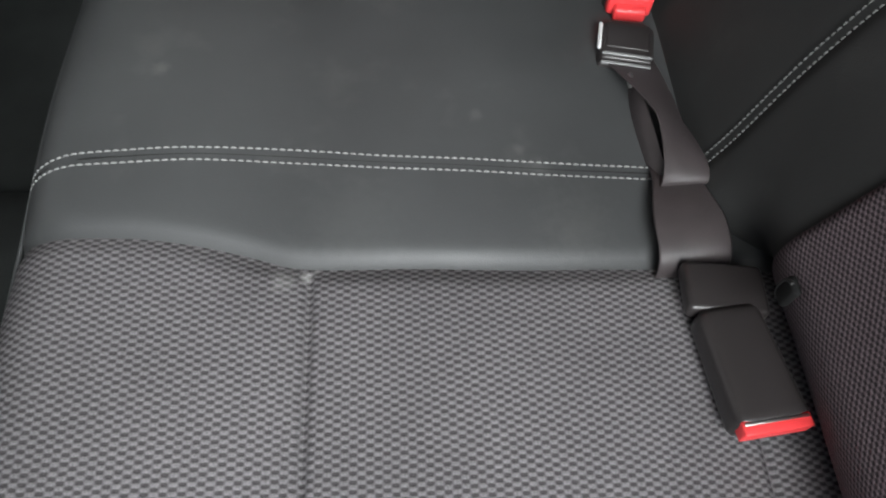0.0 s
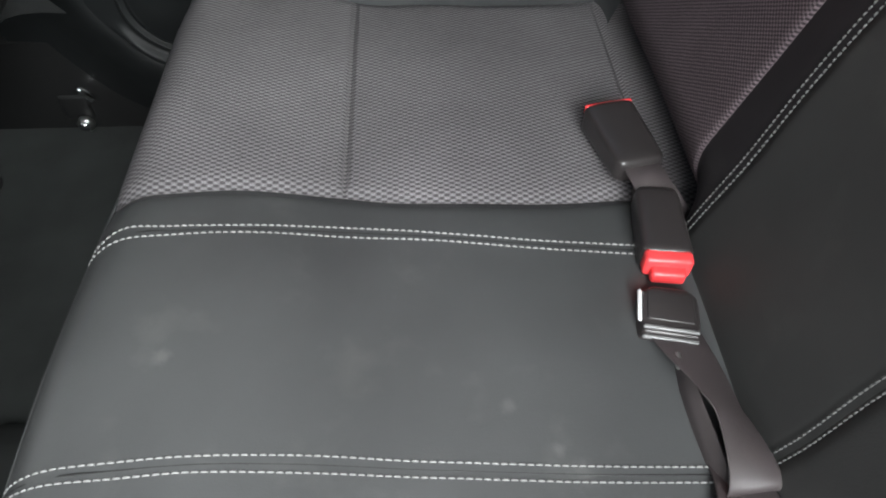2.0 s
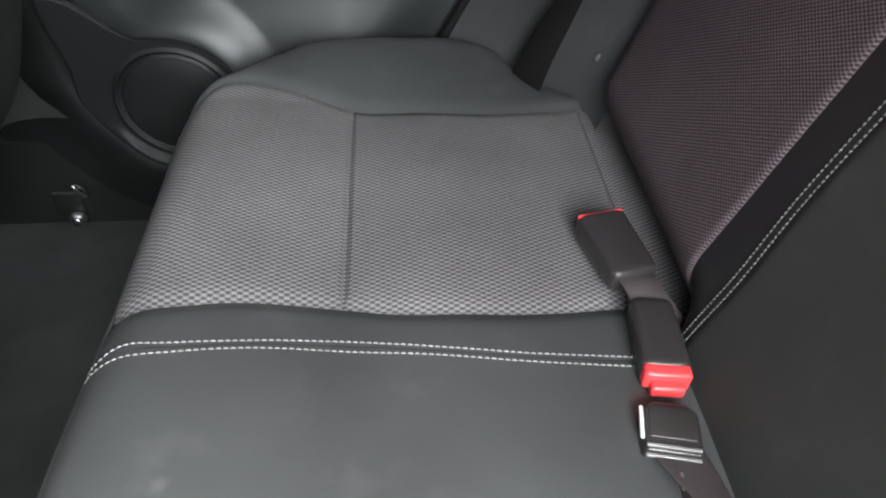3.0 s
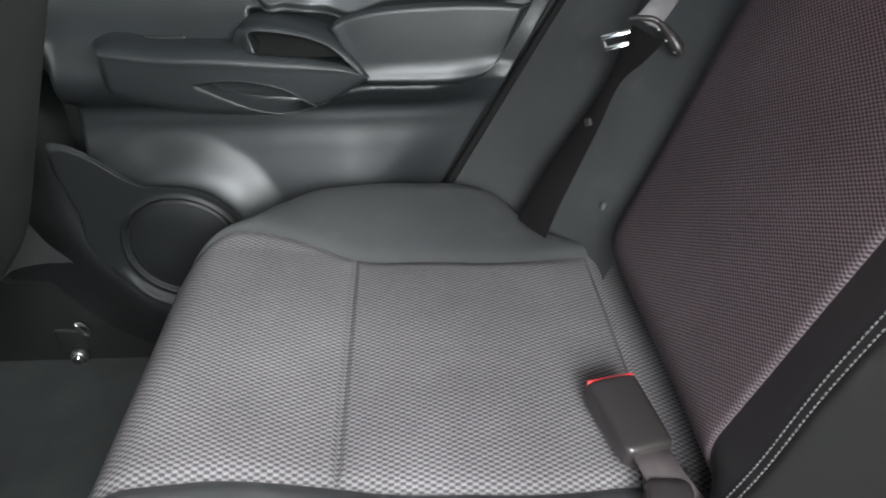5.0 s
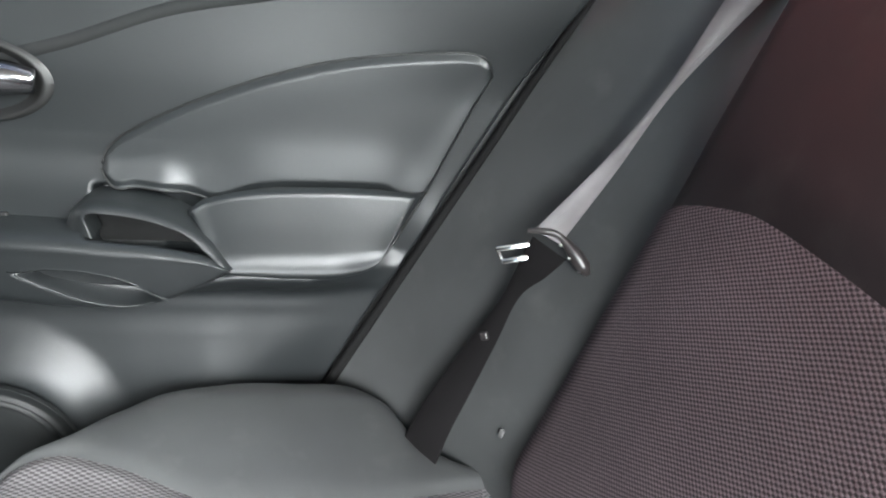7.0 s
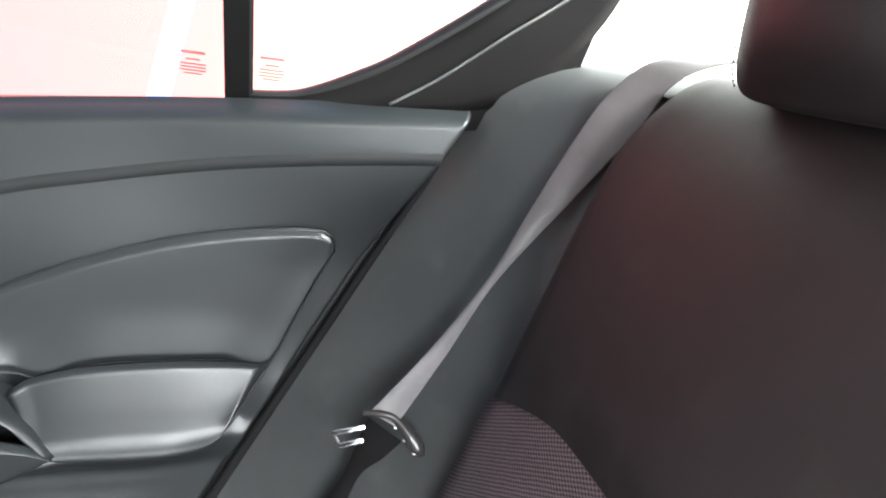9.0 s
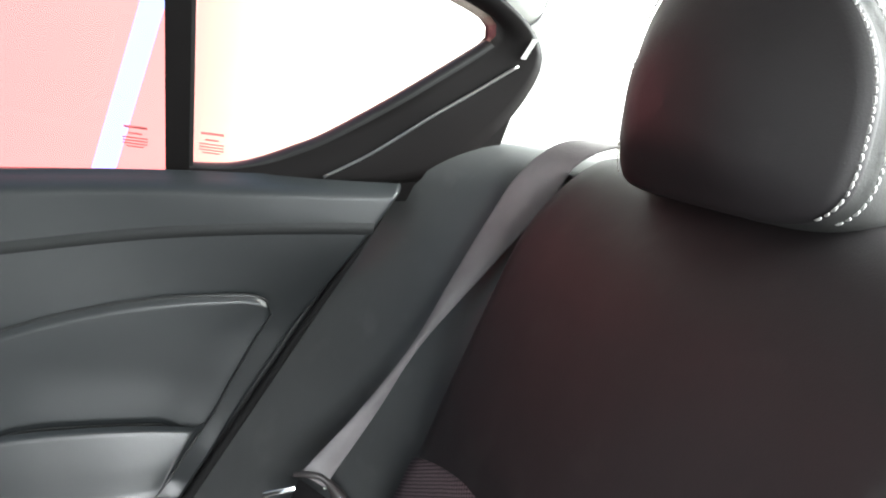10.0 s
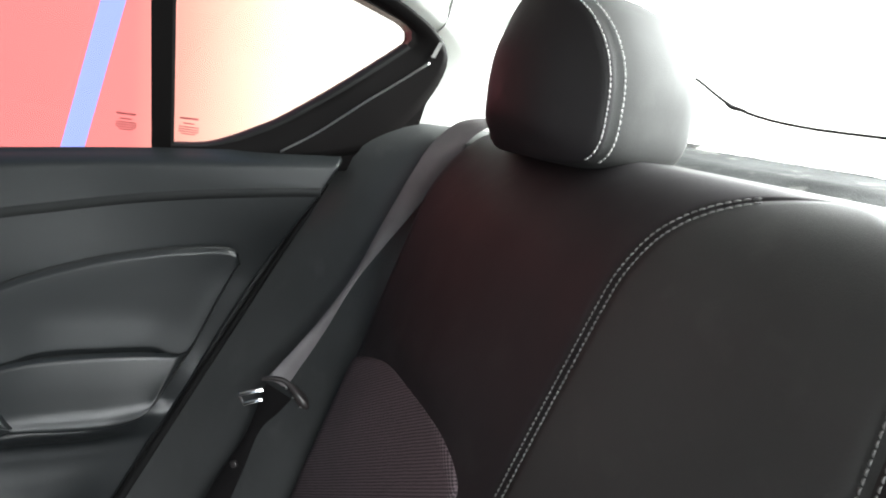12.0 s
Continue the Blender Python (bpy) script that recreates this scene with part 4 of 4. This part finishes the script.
mesh_part("pocket", *grid(pocket_at, 30, 10), RUBBER, collar, "dark pull pocket")
sw = part("window_switch", rounded_box((0.05, 0.006, 0.011), 0.002), BLACK_PLASTIC, armrest, "black window switch")
sw.location = (0.002, 0.664, 0.569)

# Dark joint across the upper door.
joint = curve_of("-0.30,0.640 -0.1,0.690 0.084,0.739 0.187,0.778 0.291,0.801 0.398,0.822 0.509,0.839 0.640,0.855")
jv = []
for k in range(101):
    x = -0.17 + 0.785 * k / 100
    z = joint(x)
    for dz, out in ((-0.0072, 0.0008), (-0.0062, -0.0005), (0.0062, -0.0005), (0.0072, 0.0008)):
        jv.append((x, door_y(x, z + dz) + out, z + dz))
mesh_part("joint_strip", jv, [(k * 4 + j, k * 4 + 4 + j, k * 4 + 5 + j, k * 4 + 1 + j) for k in range(100) for j in range(3)], JOINT_GREY, door, "dark recessed joint strip")

# Speaker in its black pod.
pod_reach = curve_of("0.0,0.099 0.6,0.098 1.2,0.098 1.57,0.099 1.75,0.102 1.95,0.111 2.08,0.136 2.20,0.195 2.30,0.220 2.42,0.200 2.586,0.165 3.14,0.136 3.72,0.116 4.27,0.118 4.71,0.118 5.3,0.104 5.8,0.100 6.2832,0.099")


def pod_at(u, v):
    t = 2 * math.pi * u
    r = 0.092 * (0.03 + 0.97 * v / 0.6) if v < 0.6 else 0.092 + (pod_reach(t) - 0.092) * (v - 0.6) / 0.4
    x, z = -0.028 + r * math.cos(t), 0.276 + r * math.sin(t)
    low = smooth01(-math.sin(t), 0.2, 0.8)
    ring = -0.004 * math.exp(-(((r - 0.084) / 0.003) ** 2)) + 0.003 * math.exp(-(((r - 0.078) / 0.003) ** 2))
    return (x, min(door_y(-0.028, 0.276), door_y(x, z)) - 0.0045 + ring + 0.006 * smooth01(v, 0.96, 1.0) - 0.010 * low * smooth01(v, 0.6, 0.8) * (1 - smooth01(v, 0.85, 1.0)), z)


pod = mesh_part("speaker_pod", *grid(pod_at, 180, 130), GRILLE, door, "black speaker pod")
sp_v, sp_f = [], []
sy = door_y(-0.028, 0.276)
rings = [(0.0, 0.000), (0.02, 0.000), (0.04, 0.0005), (0.068, 0.002), (0.076, 0.005)]
for r, o in rings:
    sp_v += [(-0.028 + r * math.cos(2 * math.pi * k / 64), sy - 0.0075 + o, 0.276 + r * math.sin(2 * math.pi * k / 64)) for k in range(64)]
for i in range(len(rings) - 1):
    sp_f += [(i * 64 + k, i * 64 + (k + 1) % 64, (i + 1) * 64 + (k + 1) % 64, (i + 1) * 64 + k) for k in range(64)]
mesh_part("speaker_grille", sp_v, sp_f, GRILLE, pod, "round dark speaker grille")

# Inner handle in its bowl.
def bowl_at(u, v):
    t, r = 2 * math.pi * u, v
    return (-0.005 + 0.080 * r * math.cos(t), 0.697 + 0.018 * (1 - r * r) + (0.004 if r > 0.99 else -0.004 * (r > 0.85)), 0.700 + 0.044 * r * math.sin(t))


mesh_part("handle_bowl", *grid(bowl_at, 48, 14), BLACK_PLASTIC, door, "dark handle bowl")
hnd = mesh_part("door_handle", *tube([(0.062, 0.690, 0.703), (0.040, 0.682, 0.707), (0.015, 0.676, 0.708), (-0.02, 0.676, 0.702), (-0.06, 0.682, 0.694)], 0.014, 12, 30, lambda s: 0.45 + 0.9 * math.sin(math.pi * min(1, 0.15 + s * 0.8))), DARK_CHROME, door, "dark chrome inner handle")
mesh_part("handle_ring", *tube([(-0.035 + 0.045 * math.cos(k * math.pi / 8), 0.686, 0.693 + 0.026 * math.sin(k * math.pi / 8)) for k in range(17)], 0.0045, 10, 60), CHROME, hnd, "chrome ring")

# Black pillar trim ahead of the door.
bp = mesh_part("pillar_trim_front", *grid(lambda u, v: (-0.62 + 0.46 * v, 0.735 - 0.01 * v, 1.16 * u), 20, 8, True), BLACK_PLASTIC)
tagged(bp, "black plastic pillar trim ahead of the door", "trim", kind="structure")
# Rounded pillar foot that sweeps round the door's lower corner into the sill.
foot_line = along([(-0.205, 0, 0.80), (-0.180, 0, 0.62), (-0.176, 0, 0.48), (-0.178, 0, 0.36), (-0.165, 0, 0.275), (-0.128, 0, 0.206), (-0.078, 0, 0.157), (0.02, 0, 0.137), (0.30, 0, 0.130), (0.60, 0, 0.130)], 120)
foot_sec = curve_of("0.0,0.722 0.008,0.703 0.02,0.688 0.035,0.682 0.06,0.684 0.10,0.696 0.15,0.706 0.20,0.712")


def pillar_foot(u, v):
    k = round(u * 120)
    d = (foot_line[min(120, k + 1)] - foot_line[max(0, k - 1)]).normalized()
    w = 0.20 * v ** 1.5
    x, z = foot_line[k].x + d.z * w, foot_line[k].z - d.x * w
    return (x, foot_sec(w), max(-0.004, z))


foot = mesh_part("sill_trim", *grid(pillar_foot, 120, 26, True), GRILLE)
tagged(foot, "black satin pillar foot running into the sill", "trim", kind="structure")
bw = part("door_backing", slab(-0.62, 0.62, 0.775, 0.795, 0.12, 0.83), BLACK_PLASTIC)
tagged(bw, "black inner sheet behind the door panel", "door", kind="structure")

# ---- shoulder belt on the side trim ----
shoulder = thing("shoulder_seat_belt", "grey webbing shoulder belt with black tongue", "seat belt")


def over_trim(h, v, lift):
    a = Vector(trim_at((h - 0.28) / 0.78, v))
    b = Vector(trim_at((h - 0.27) / 0.78, v))
    c = Vector(trim_at((h - 0.28) / 0.78, v + 0.02))
    nrm = (c - a).cross(b - a).normalized()
    if nrm.x > 0:
        nrm = -nrm
    return a + nrm * lift


jamb_v = []
for k in range(41):
    z = 0.15 + 0.80 * k / 40
    for dx, y in ((-0.02, 0.735), (0.06, 0.715), (0.20, 0.64), (0.24, 0.80)):
        jamb_v.append((door_edge(z) + dx, y - 0.05 * smooth01(z, 0.8, 0.95), z))
jamb = mesh_part("door_jamb", jamb_v, [(k * 4 + j, k * 4 + 1 + j, k * 4 + 5 + j, k * 4 + 4 + j) for k in range(40) for j in range(3)], BLACK_PLASTIC)
tagged(jamb, "black rubber-edged door jamb behind the panel", "trim", kind="structure")

seal_line = [(door_edge(z) + 0.002 + 0.010 * smooth01(z, 0.80, 0.88), 0.702, z) for z in (0.30, 0.36, 0.45, 0.55, 0.65, 0.75, 0.84, 0.89)]
door_seal = mesh_part("door_seal", *tube(seal_line, 0.0055, 8, 60, lambda k: 1.25 - 0.5 * k), RUBBER)
tagged(door_seal, "black rubber seal along the door edge", "seal", kind="structure")

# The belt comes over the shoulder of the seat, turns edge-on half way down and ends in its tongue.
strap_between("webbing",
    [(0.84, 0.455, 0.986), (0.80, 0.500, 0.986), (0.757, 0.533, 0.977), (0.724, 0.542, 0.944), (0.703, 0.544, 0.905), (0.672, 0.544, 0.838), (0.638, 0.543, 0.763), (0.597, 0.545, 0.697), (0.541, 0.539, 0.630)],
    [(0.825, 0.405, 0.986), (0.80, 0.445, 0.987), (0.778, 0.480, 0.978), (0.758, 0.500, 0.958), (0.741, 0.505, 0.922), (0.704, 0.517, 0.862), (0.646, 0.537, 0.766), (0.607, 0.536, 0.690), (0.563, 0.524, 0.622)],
    shoulder, "grey seat belt webbing, paled as if lit", 160, 0.0013, LIT_BELT)
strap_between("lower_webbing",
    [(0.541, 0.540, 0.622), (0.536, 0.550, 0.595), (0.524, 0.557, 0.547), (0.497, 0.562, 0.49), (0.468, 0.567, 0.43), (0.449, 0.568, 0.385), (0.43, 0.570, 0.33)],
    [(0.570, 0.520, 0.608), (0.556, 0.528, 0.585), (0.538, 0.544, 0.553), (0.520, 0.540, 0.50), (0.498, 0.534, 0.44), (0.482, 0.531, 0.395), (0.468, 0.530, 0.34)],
    shoulder, "lower run of webbing, darkened as if shaded", 80, 0.0013, SHADED_BELT)


def belt_guide():
    """A slotted bezel where the belt leaves the shelf."""
    bm = rounded_box((0.034, 0.066, 0.012), 0.004, 3)
    bmesh.ops.rotate(bm, verts=bm.verts, cent=(0, 0, 0), matrix=Matrix.Rotation(radians(-18), 3, "Z"))
    bmesh.ops.translate(bm, vec=(0.846, 0.424, 0.981), verts=bm.verts)
    return bm


part("belt_guide", belt_guide(), BLACK_PLASTIC, shoulder, "black plastic belt guide", True)


def lay(ob, start, finish, normal=(0, 0, 1)):
    """Stand a part whose length is its x axis along start to finish, its z axis along normal."""
    a, b, nz = Vector(start), Vector(finish), Vector(normal)
    ex = (b - a).normalized()
    ey = nz.cross(ex).normalized()
    ez = ex.cross(ey)
    m = Matrix((ex, ey, ez)).transposed().to_4x4()
    m.translation = (a + b) / 2
    ob.matrix_local = m
    return ob


face = (-0.30, -0.88, 0.36)
grip = mesh_part("grip", *tube([(0.534, 0.538, 0.629), (0.548, 0.533, 0.631), (0.562, 0.528, 0.629), (0.575, 0.520, 0.617), (0.589, 0.509, 0.599)], 0.0062, 12, 40, lambda k: (0.40 + 0.14 * smooth01(k, 0.0, 0.3) + 0.62 * smooth01(k, 0.4, 0.75)) * (1 - 0.55 * smooth01(k, 0.88, 1.0))), BUCKLE_BLACK, shoulder, "black plastic grip")
for a, b in (((0.507, 0.539, 0.608), (0.537, 0.533, 0.617)), ((0.513, 0.533, 0.598), (0.536, 0.528, 0.606))):
    prong = part("prong", rounded_box(((Vector(a) - Vector(b)).length, 0.0055, 0.003), 0.001, 2), CHROME, grip, "bright steel prong", True)
    lay(prong, a, b, face)
link = part("prong_end", rounded_box(((Vector((0.507, 0.539, 0.608)) - Vector((0.513, 0.533, 0.598))).length, 0.004, 0.002), 0.0008, 2), BUCKLE_BLACK, grip, "shaded end of the prong", True)
lay(link, (0.508, 0.539, 0.608), (0.514, 0.533, 0.598), face)
for p in ((0.563, 0.522, 0.622), (0.571, 0.516, 0.612), (0.580, 0.509, 0.602)):
    rivet = part("rivet", rounded_box((0.003, 0.003, 0.002), 0.0008, 2), STEEL, grip, "tiny bright rivet", True)
    rivet.location = p
knob = part("stopper", rounded_box((0.009, 0.009, 0.005), 0.002, 3), BUCKLE_BLACK, shoulder, "small belt stopper button", True)
lay(knob, (0.506, 0.552, 0.503), (0.514, 0.547, 0.508), (-0.7, -0.7, 0.2))

cap = part("trim_screw_cap", rounded_box((0.010, 0.006, 0.004), 0.0015, 3), CAP_GREY, side_trim, "small grey cap", True)
lay(cap, Vector(over_trim(0.405, 0.70, 0.002)), Vector(over_trim(0.420, 0.70, 0.002)), (-0.7, -0.6, 0.3))


# ---- buckles and lap belts along the back of the cushion ----
def buckle(label, rear, front, width, height, red_len=0.006, red_high=0.6, worn_lip=True):
    """A belt buckle lying from rear (strap end) to front (button end)."""
    b = thing("seat_belt_buckle", label, "seat belt buckle", group="belt buckles", at=rear)
    a, f = Vector(rear), Vector(front)
    n, L = 20, (f - a).length
    ex = (f - a).normalized()
    ez = (Vector((0, 0, 1)) - ex * ex.z).normalized()
    ey = ez.cross(ex)
    verts, faces = [], []
    outline = [(math.copysign(abs(math.cos(t)) ** 0.35, math.cos(t)), math.copysign(abs(math.sin(t)) ** 0.35, math.sin(t))) for t in [2 * math.pi * (k + 0.5) / 24 for k in range(24)]]
    for i in range(n + 1):
        s = i / n
        shut = min(1.0, 0.86 + 2.5 * s, 0.90 + 2.5 * (1 - s))
        w, h = width / 2 * (0.90 + 0.10 * s) * shut, height / 2 * shut * (0.85 + 0.15 * s)
        verts += [ex * (L * s) + ey * (w * p) + ez * (h * q) for p, q in outline]
    for i in range(n):
        faces += [(i * 24 + k, i * 24 + (k + 1) % 24, (i + 1) * 24 + (k + 1) % 24, (i + 1) * 24 + k) for k in range(24)]
    faces += [tuple(range(24))[::-1], tuple(n * 24 + k for k in range(24))]
    body = mesh_part("body", verts, faces, BUCKLE_BLACK, b, "black plastic housing")
    if red_len:
        up = ez * height * (0.5 - red_high / 2 - 0.04)
        main = min(red_len, 0.010)
        r = part("button", rounded_box((main + 0.003, width * 0.92, height * red_high), 0.0035 if main > 0.008 else 0.0014, 4), RED, body, "red release button", True)
        lay(r, ex * (L - 0.003) + up, ex * (L + main) + up)
        if red_len > main:
            step = part("button_step", rounded_box((red_len - main + 0.006, width * 0.66, height * red_high * 0.62), 0.003, 4), RED, r, "narrower lower step", True)
            step.location = (red_len / 2 + 0.001, 0, -height * red_high * 0.16)
        if worn_lip:
            lip = part("lip", rounded_box((0.002, width * 0.86, 0.0016), 0.0006, 2), STEEL, body, "worn pale lip", True)
            lay(lip, ex * (L - 0.0015) + ez * height * 0.455, ex * (L + 0.0005) + ez * height * 0.455)
    return b


# Buckle of the outer seat, lying tipped on the cloth.
b_far = buckle("black seat belt buckle lying on the woven cushion", (0.494, 0.176, 0.372), (0.4785, 0.254, 0.373), 0.050, 0.030, 0.0006, 0.36, False)
strap("stalk", [Vector(p) - Vector((0.492, 0.176, 0.372)) for p in ((0.492, 0.182, 0.374), (0.496, 0.165, 0.374), (0.503, 0.148, 0.366), (0.520, 0.135, 0.345))], [(1, 0.25, 0), (1, 0.2, 0), (1, 0.1, 0.1), (1, 0, 0.2)], 0.034, b_far, "grey buckle strap", 24, 0.004)
# Buckle of the middle seat, with its tongue pushed in.
b_mid = buckle("black seat belt buckle with tongue pushed in", (0.501, 0.150, 0.365), (0.4915, 0.076, 0.366), 0.041, 0.030, 0.0155, 0.66, False)
strap("stalk", [Vector(p) - Vector((0.501, 0.150, 0.365)) for p in ((0.501, 0.148, 0.362), (0.508, 0.168, 0.356), (0.520, 0.185, 0.335))], [(1, 0.1, 0), (1, 0.1, 0), (1, 0.1, 0)], 0.036, b_mid, "buckle strap", 16, 0.004)
# Buckle of the near seat.
b_near = buckle("black seat belt buckle beside woven cushion", (0.504, -0.207, 0.362), (0.5125, -0.283, 0.366), 0.047, 0.026, 0.006, 0.5)
sleeve = part("sleeve", rounded_box((0.038, 0.054, 0.014), 0.004, 3), BUCKLE_BLACK, b_near, "brownish black strap sleeve", True)
lay(sleeve, Vector((0.5085, -0.174, 0.360)) - Vector((0.502, -0.207, 0.362)), Vector((0.5045, -0.209, 0.364)) - Vector((0.502, -0.207, 0.362)))

lap = thing("lap_belt", "folded grey lap belt with black tongue", "seat belt")
def tongue_grip():
    """A chamfered block with a stepped foot: x runs along the belt, its foot at the far end."""
    bm = bmesh.new()
    outline = [(-0.022, -0.014), (-0.015, -0.0225), (0.012, -0.0235), (0.022, -0.0220), (0.022, 0.0220), (0.012, 0.0235), (-0.015, 0.0225), (-0.022, 0.014)]
    low = [bm.verts.new((x, y, -0.008)) for x, y in outline]
    top = [bm.verts.new((x * 0.93, y * 0.90, 0.008)) for x, y in outline]
    bm.faces.new(low[::-1])
    bm.faces.new(top)
    for i in range(8):
        bm.faces.new((low[i], low[(i + 1) % 8], top[(i + 1) % 8], top[i]))
    bmesh.ops.bevel(bm, geom=bm.edges[:], offset=0.0022, segments=3, profile=0.5, affect="EDGES")
    return bm


head_block = part("tongue_grip", tongue_grip(), BUCKLE_BLACK, lap, "black plastic tongue grip", True)
lay(head_block, (0.4845, 0.046, 0.368), (0.4755, 0.004, 0.366))
plate_top = part("tongue_face", rounded_box((0.026, 0.034, 0.0022), 0.0010, 3), BUCKLE_BLACK, head_block, "flat raised face", True)
plate_top.location = (-0.003, 0, 0.0082)
rim_bar = part("edge_trim", rounded_box((0.027, 0.0024, 0.0034), 0.0009, 3), GLINT_EDGE, head_block, "metal edge with its gleam painted white", True)
rim_bar.location, rim_bar.rotation_euler = (-0.002, -0.0222, 0.0066), (0.9, 0, 0)
for x, z in ((0.0165, 0.0080), (0.0222, 0.0035)):
    foot_bar = part("edge_trim", rounded_box((0.0032, 0.040, 0.0032), 0.0013, 3), WORN_EDGE, head_block, "worn grey edge", True)
    foot_bar.location = (x, 0, z)
strap("upper_webbing", [(0.481, 0.010, 0.366), (0.484, -0.008, 0.372), (0.491, -0.035, 0.376), (0.4985, -0.065, 0.376), (0.502, -0.092, 0.372), (0.502, -0.106, 0.364), (0.500, -0.100, 0.352)],
      [(1, -0.1, 0), (1, 0, -0.2), (0.85, 0.1, -0.6), (0.85, 0.1, -0.5), (0.95, 0.1, -0.2), (1, 0.1, 0), (1, 0.1, 0)], lambda s: 0.041 - 0.004 * math.sin(math.pi * s), lap, "twisted webbing", 80)
strap("lower_webbing", [(0.498, -0.080, 0.354), (0.497, -0.105, 0.362), (0.497, -0.132, 0.366), (0.498, -0.155, 0.363), (0.498, -0.167, 0.354), (0.499, -0.170, 0.335)],
      [(1, 0.12, -0.1)] * 6, lambda s: 0.036 + 0.020 * smooth01(s, 0.1, 0.6), lap, "flat webbing", 60)
strap("folded_webbing", [(0.478, -0.012, 0.362), (0.4775, -0.035, 0.366), (0.480, -0.065, 0.364), (0.484, -0.095, 0.358), (0.489, -0.118, 0.350)],
      [(0.25, 0, 1), (0.3, 0, 1), (0.3, 0, 1), (0.3, 0, 1), (0.5, 0, 1)], 0.022, lap, "folded webbing edge", 50)
pin = part("loop", rounded_box((0.012, 0.004, 0.006), 0.0015, 3), STEEL, lap, "small bright wire loop", True)
lay(pin, (0.4745, -0.012, 0.374), (0.474, -0.022, 0.374))

# Child-seat anchor tag at the foot of the near seat back.
anchor = thing("anchor_ring", "small black anchor ring in the seat back", "anchor")
hk = back_point(-0.214, 0.410, 0.012)
mesh_part("ring", *tube([(hk[0] - 0.002, hk[1] + 0.006 * math.cos(a), hk[2] + 0.010 * math.sin(a)) for a in [k * math.pi / 6 for k in range(-3, 4)]], 0.0013, 8, 24), BLACK_PLASTIC, anchor)
plug = part("plug", rounded_box((0.006, 0.013, 0.021), 0.0028, 3), RUBBER, anchor, "dark oval opening", True)
plug.location = hk

# ---- front footwell: belt anchor on the sill ----
floor_anchor = thing("belt_floor_anchor", "black belt anchor with bright bolts on the sill", "anchor", at=(-0.26, 0.69, 0.0))
arm = part("bracket", rounded_box((0.05, 0.02, 0.05), 0.006, 3), BLACK_PLASTIC, floor_anchor, "black bracket", True)
arm.location = (-0.02, 0.02, 0.045)
mesh_part("lever", *tube([(0.004, 0.0, 0.094), (0.008, 0.002, 0.086), (0.015, 0.004, 0.074), (0.020, 0.004, 0.066)], 0.0065, 10, 12, lambda k: 0.35 + 0.9 * math.sin(math.pi * min(1, 0.1 + 0.75 * k))), CHROME, floor_anchor, "bright pin")
mesh_part("bolt", *tube([(-0.012, -0.006, 0.016), (-0.012, 0.006, 0.018)], 0.010, 6, 3), CHROME, floor_anchor, "bright bolt head")
mesh_part("washer", *tube([(-0.012, 0.000, 0.016), (-0.012, 0.010, 0.018)], 0.014, 16, 3), STEEL, floor_anchor, "steel washer")


# ---- front seats ----
def front_seat(cy):
    s = thing("front_seat", "dark leaning front seat seen from behind", "car seat", group="front seats", at=(-0.10, cy, 0.0))
    lean = Matrix.Rotation(radians(22), 3, "Y")

    def backrest_at(u, v):
        """Back shell of the backrest: rounded at its sides, hollowed a little in the middle."""
        y, z = 0.46 * (v - 0.5), 0.62 * (u - 0.5)
        side, end = abs(2 * v - 1), abs(2 * u - 1)
        x = 0.062 - 0.050 * side ** 7 - 0.045 * end ** 9 - 0.010 * (1 - side ** 2) * (1 - end ** 2)
        return lean @ Vector((x, y, z)) + Vector((-0.03, 0, 0.61))

    def front_at(u, v):
        y, z = 0.46 * (v - 0.5), 0.62 * (u - 0.5)
        side, end = abs(2 * v - 1), abs(2 * u - 1)
        x = -0.062 + 0.074 * side ** 7 + 0.079 * end ** 9 + 0.016 * math.exp(-(((side - 0.6) / 0.12) ** 2))
        return lean @ Vector((x, y, z)) + Vector((-0.03, 0, 0.61))

    fv, ff = grid(backrest_at, 30, 30)
    gv, gf = grid(front_at, 30, 30, True)
    mesh_part("backrest", fv + gv, ff + [tuple(len(fv) + i for i in f) for f in gf], FRONT_CLOTH, s)
    base = rounded_box((0.50, 0.44, 0.14), 0.05, 4)
    bmesh.ops.translate(base, vec=(-0.49, 0, 0.29), verts=base.verts)
    part("seat", base, FRONT_CLOTH, s, "", True)
    for y in (-0.19, 0.19):
        r = rounded_box((0.44, 0.04, 0.22), 0.01, 2)
        bmesh.ops.translate(r, vec=(-0.49, y, 0.11), verts=r.verts)
        part("rail", r, BLACK_PLASTIC, s, "black seat rail", True)
    hr = rounded_box((0.09, 0.26, 0.17), 0.04, 4)
    bmesh.ops.translate(hr, vec=(0.11, 0, 1.00), verts=hr.verts)
    part("headrest", hr, FRONT_CLOTH, s, "", True)
    for y in (-0.05, 0.05):
        mesh_part("post", *tube([(0.085, y, 0.86), (0.105, y, 0.95)], 0.006, 10, 2), CHROME, s, "steel post")
    return s


fs = front_seat(0.36)
# Near-side copy, never in view, set back to block light towards the door.
copy_thing(fs, pose(-0.30, -0.36, 0.0))
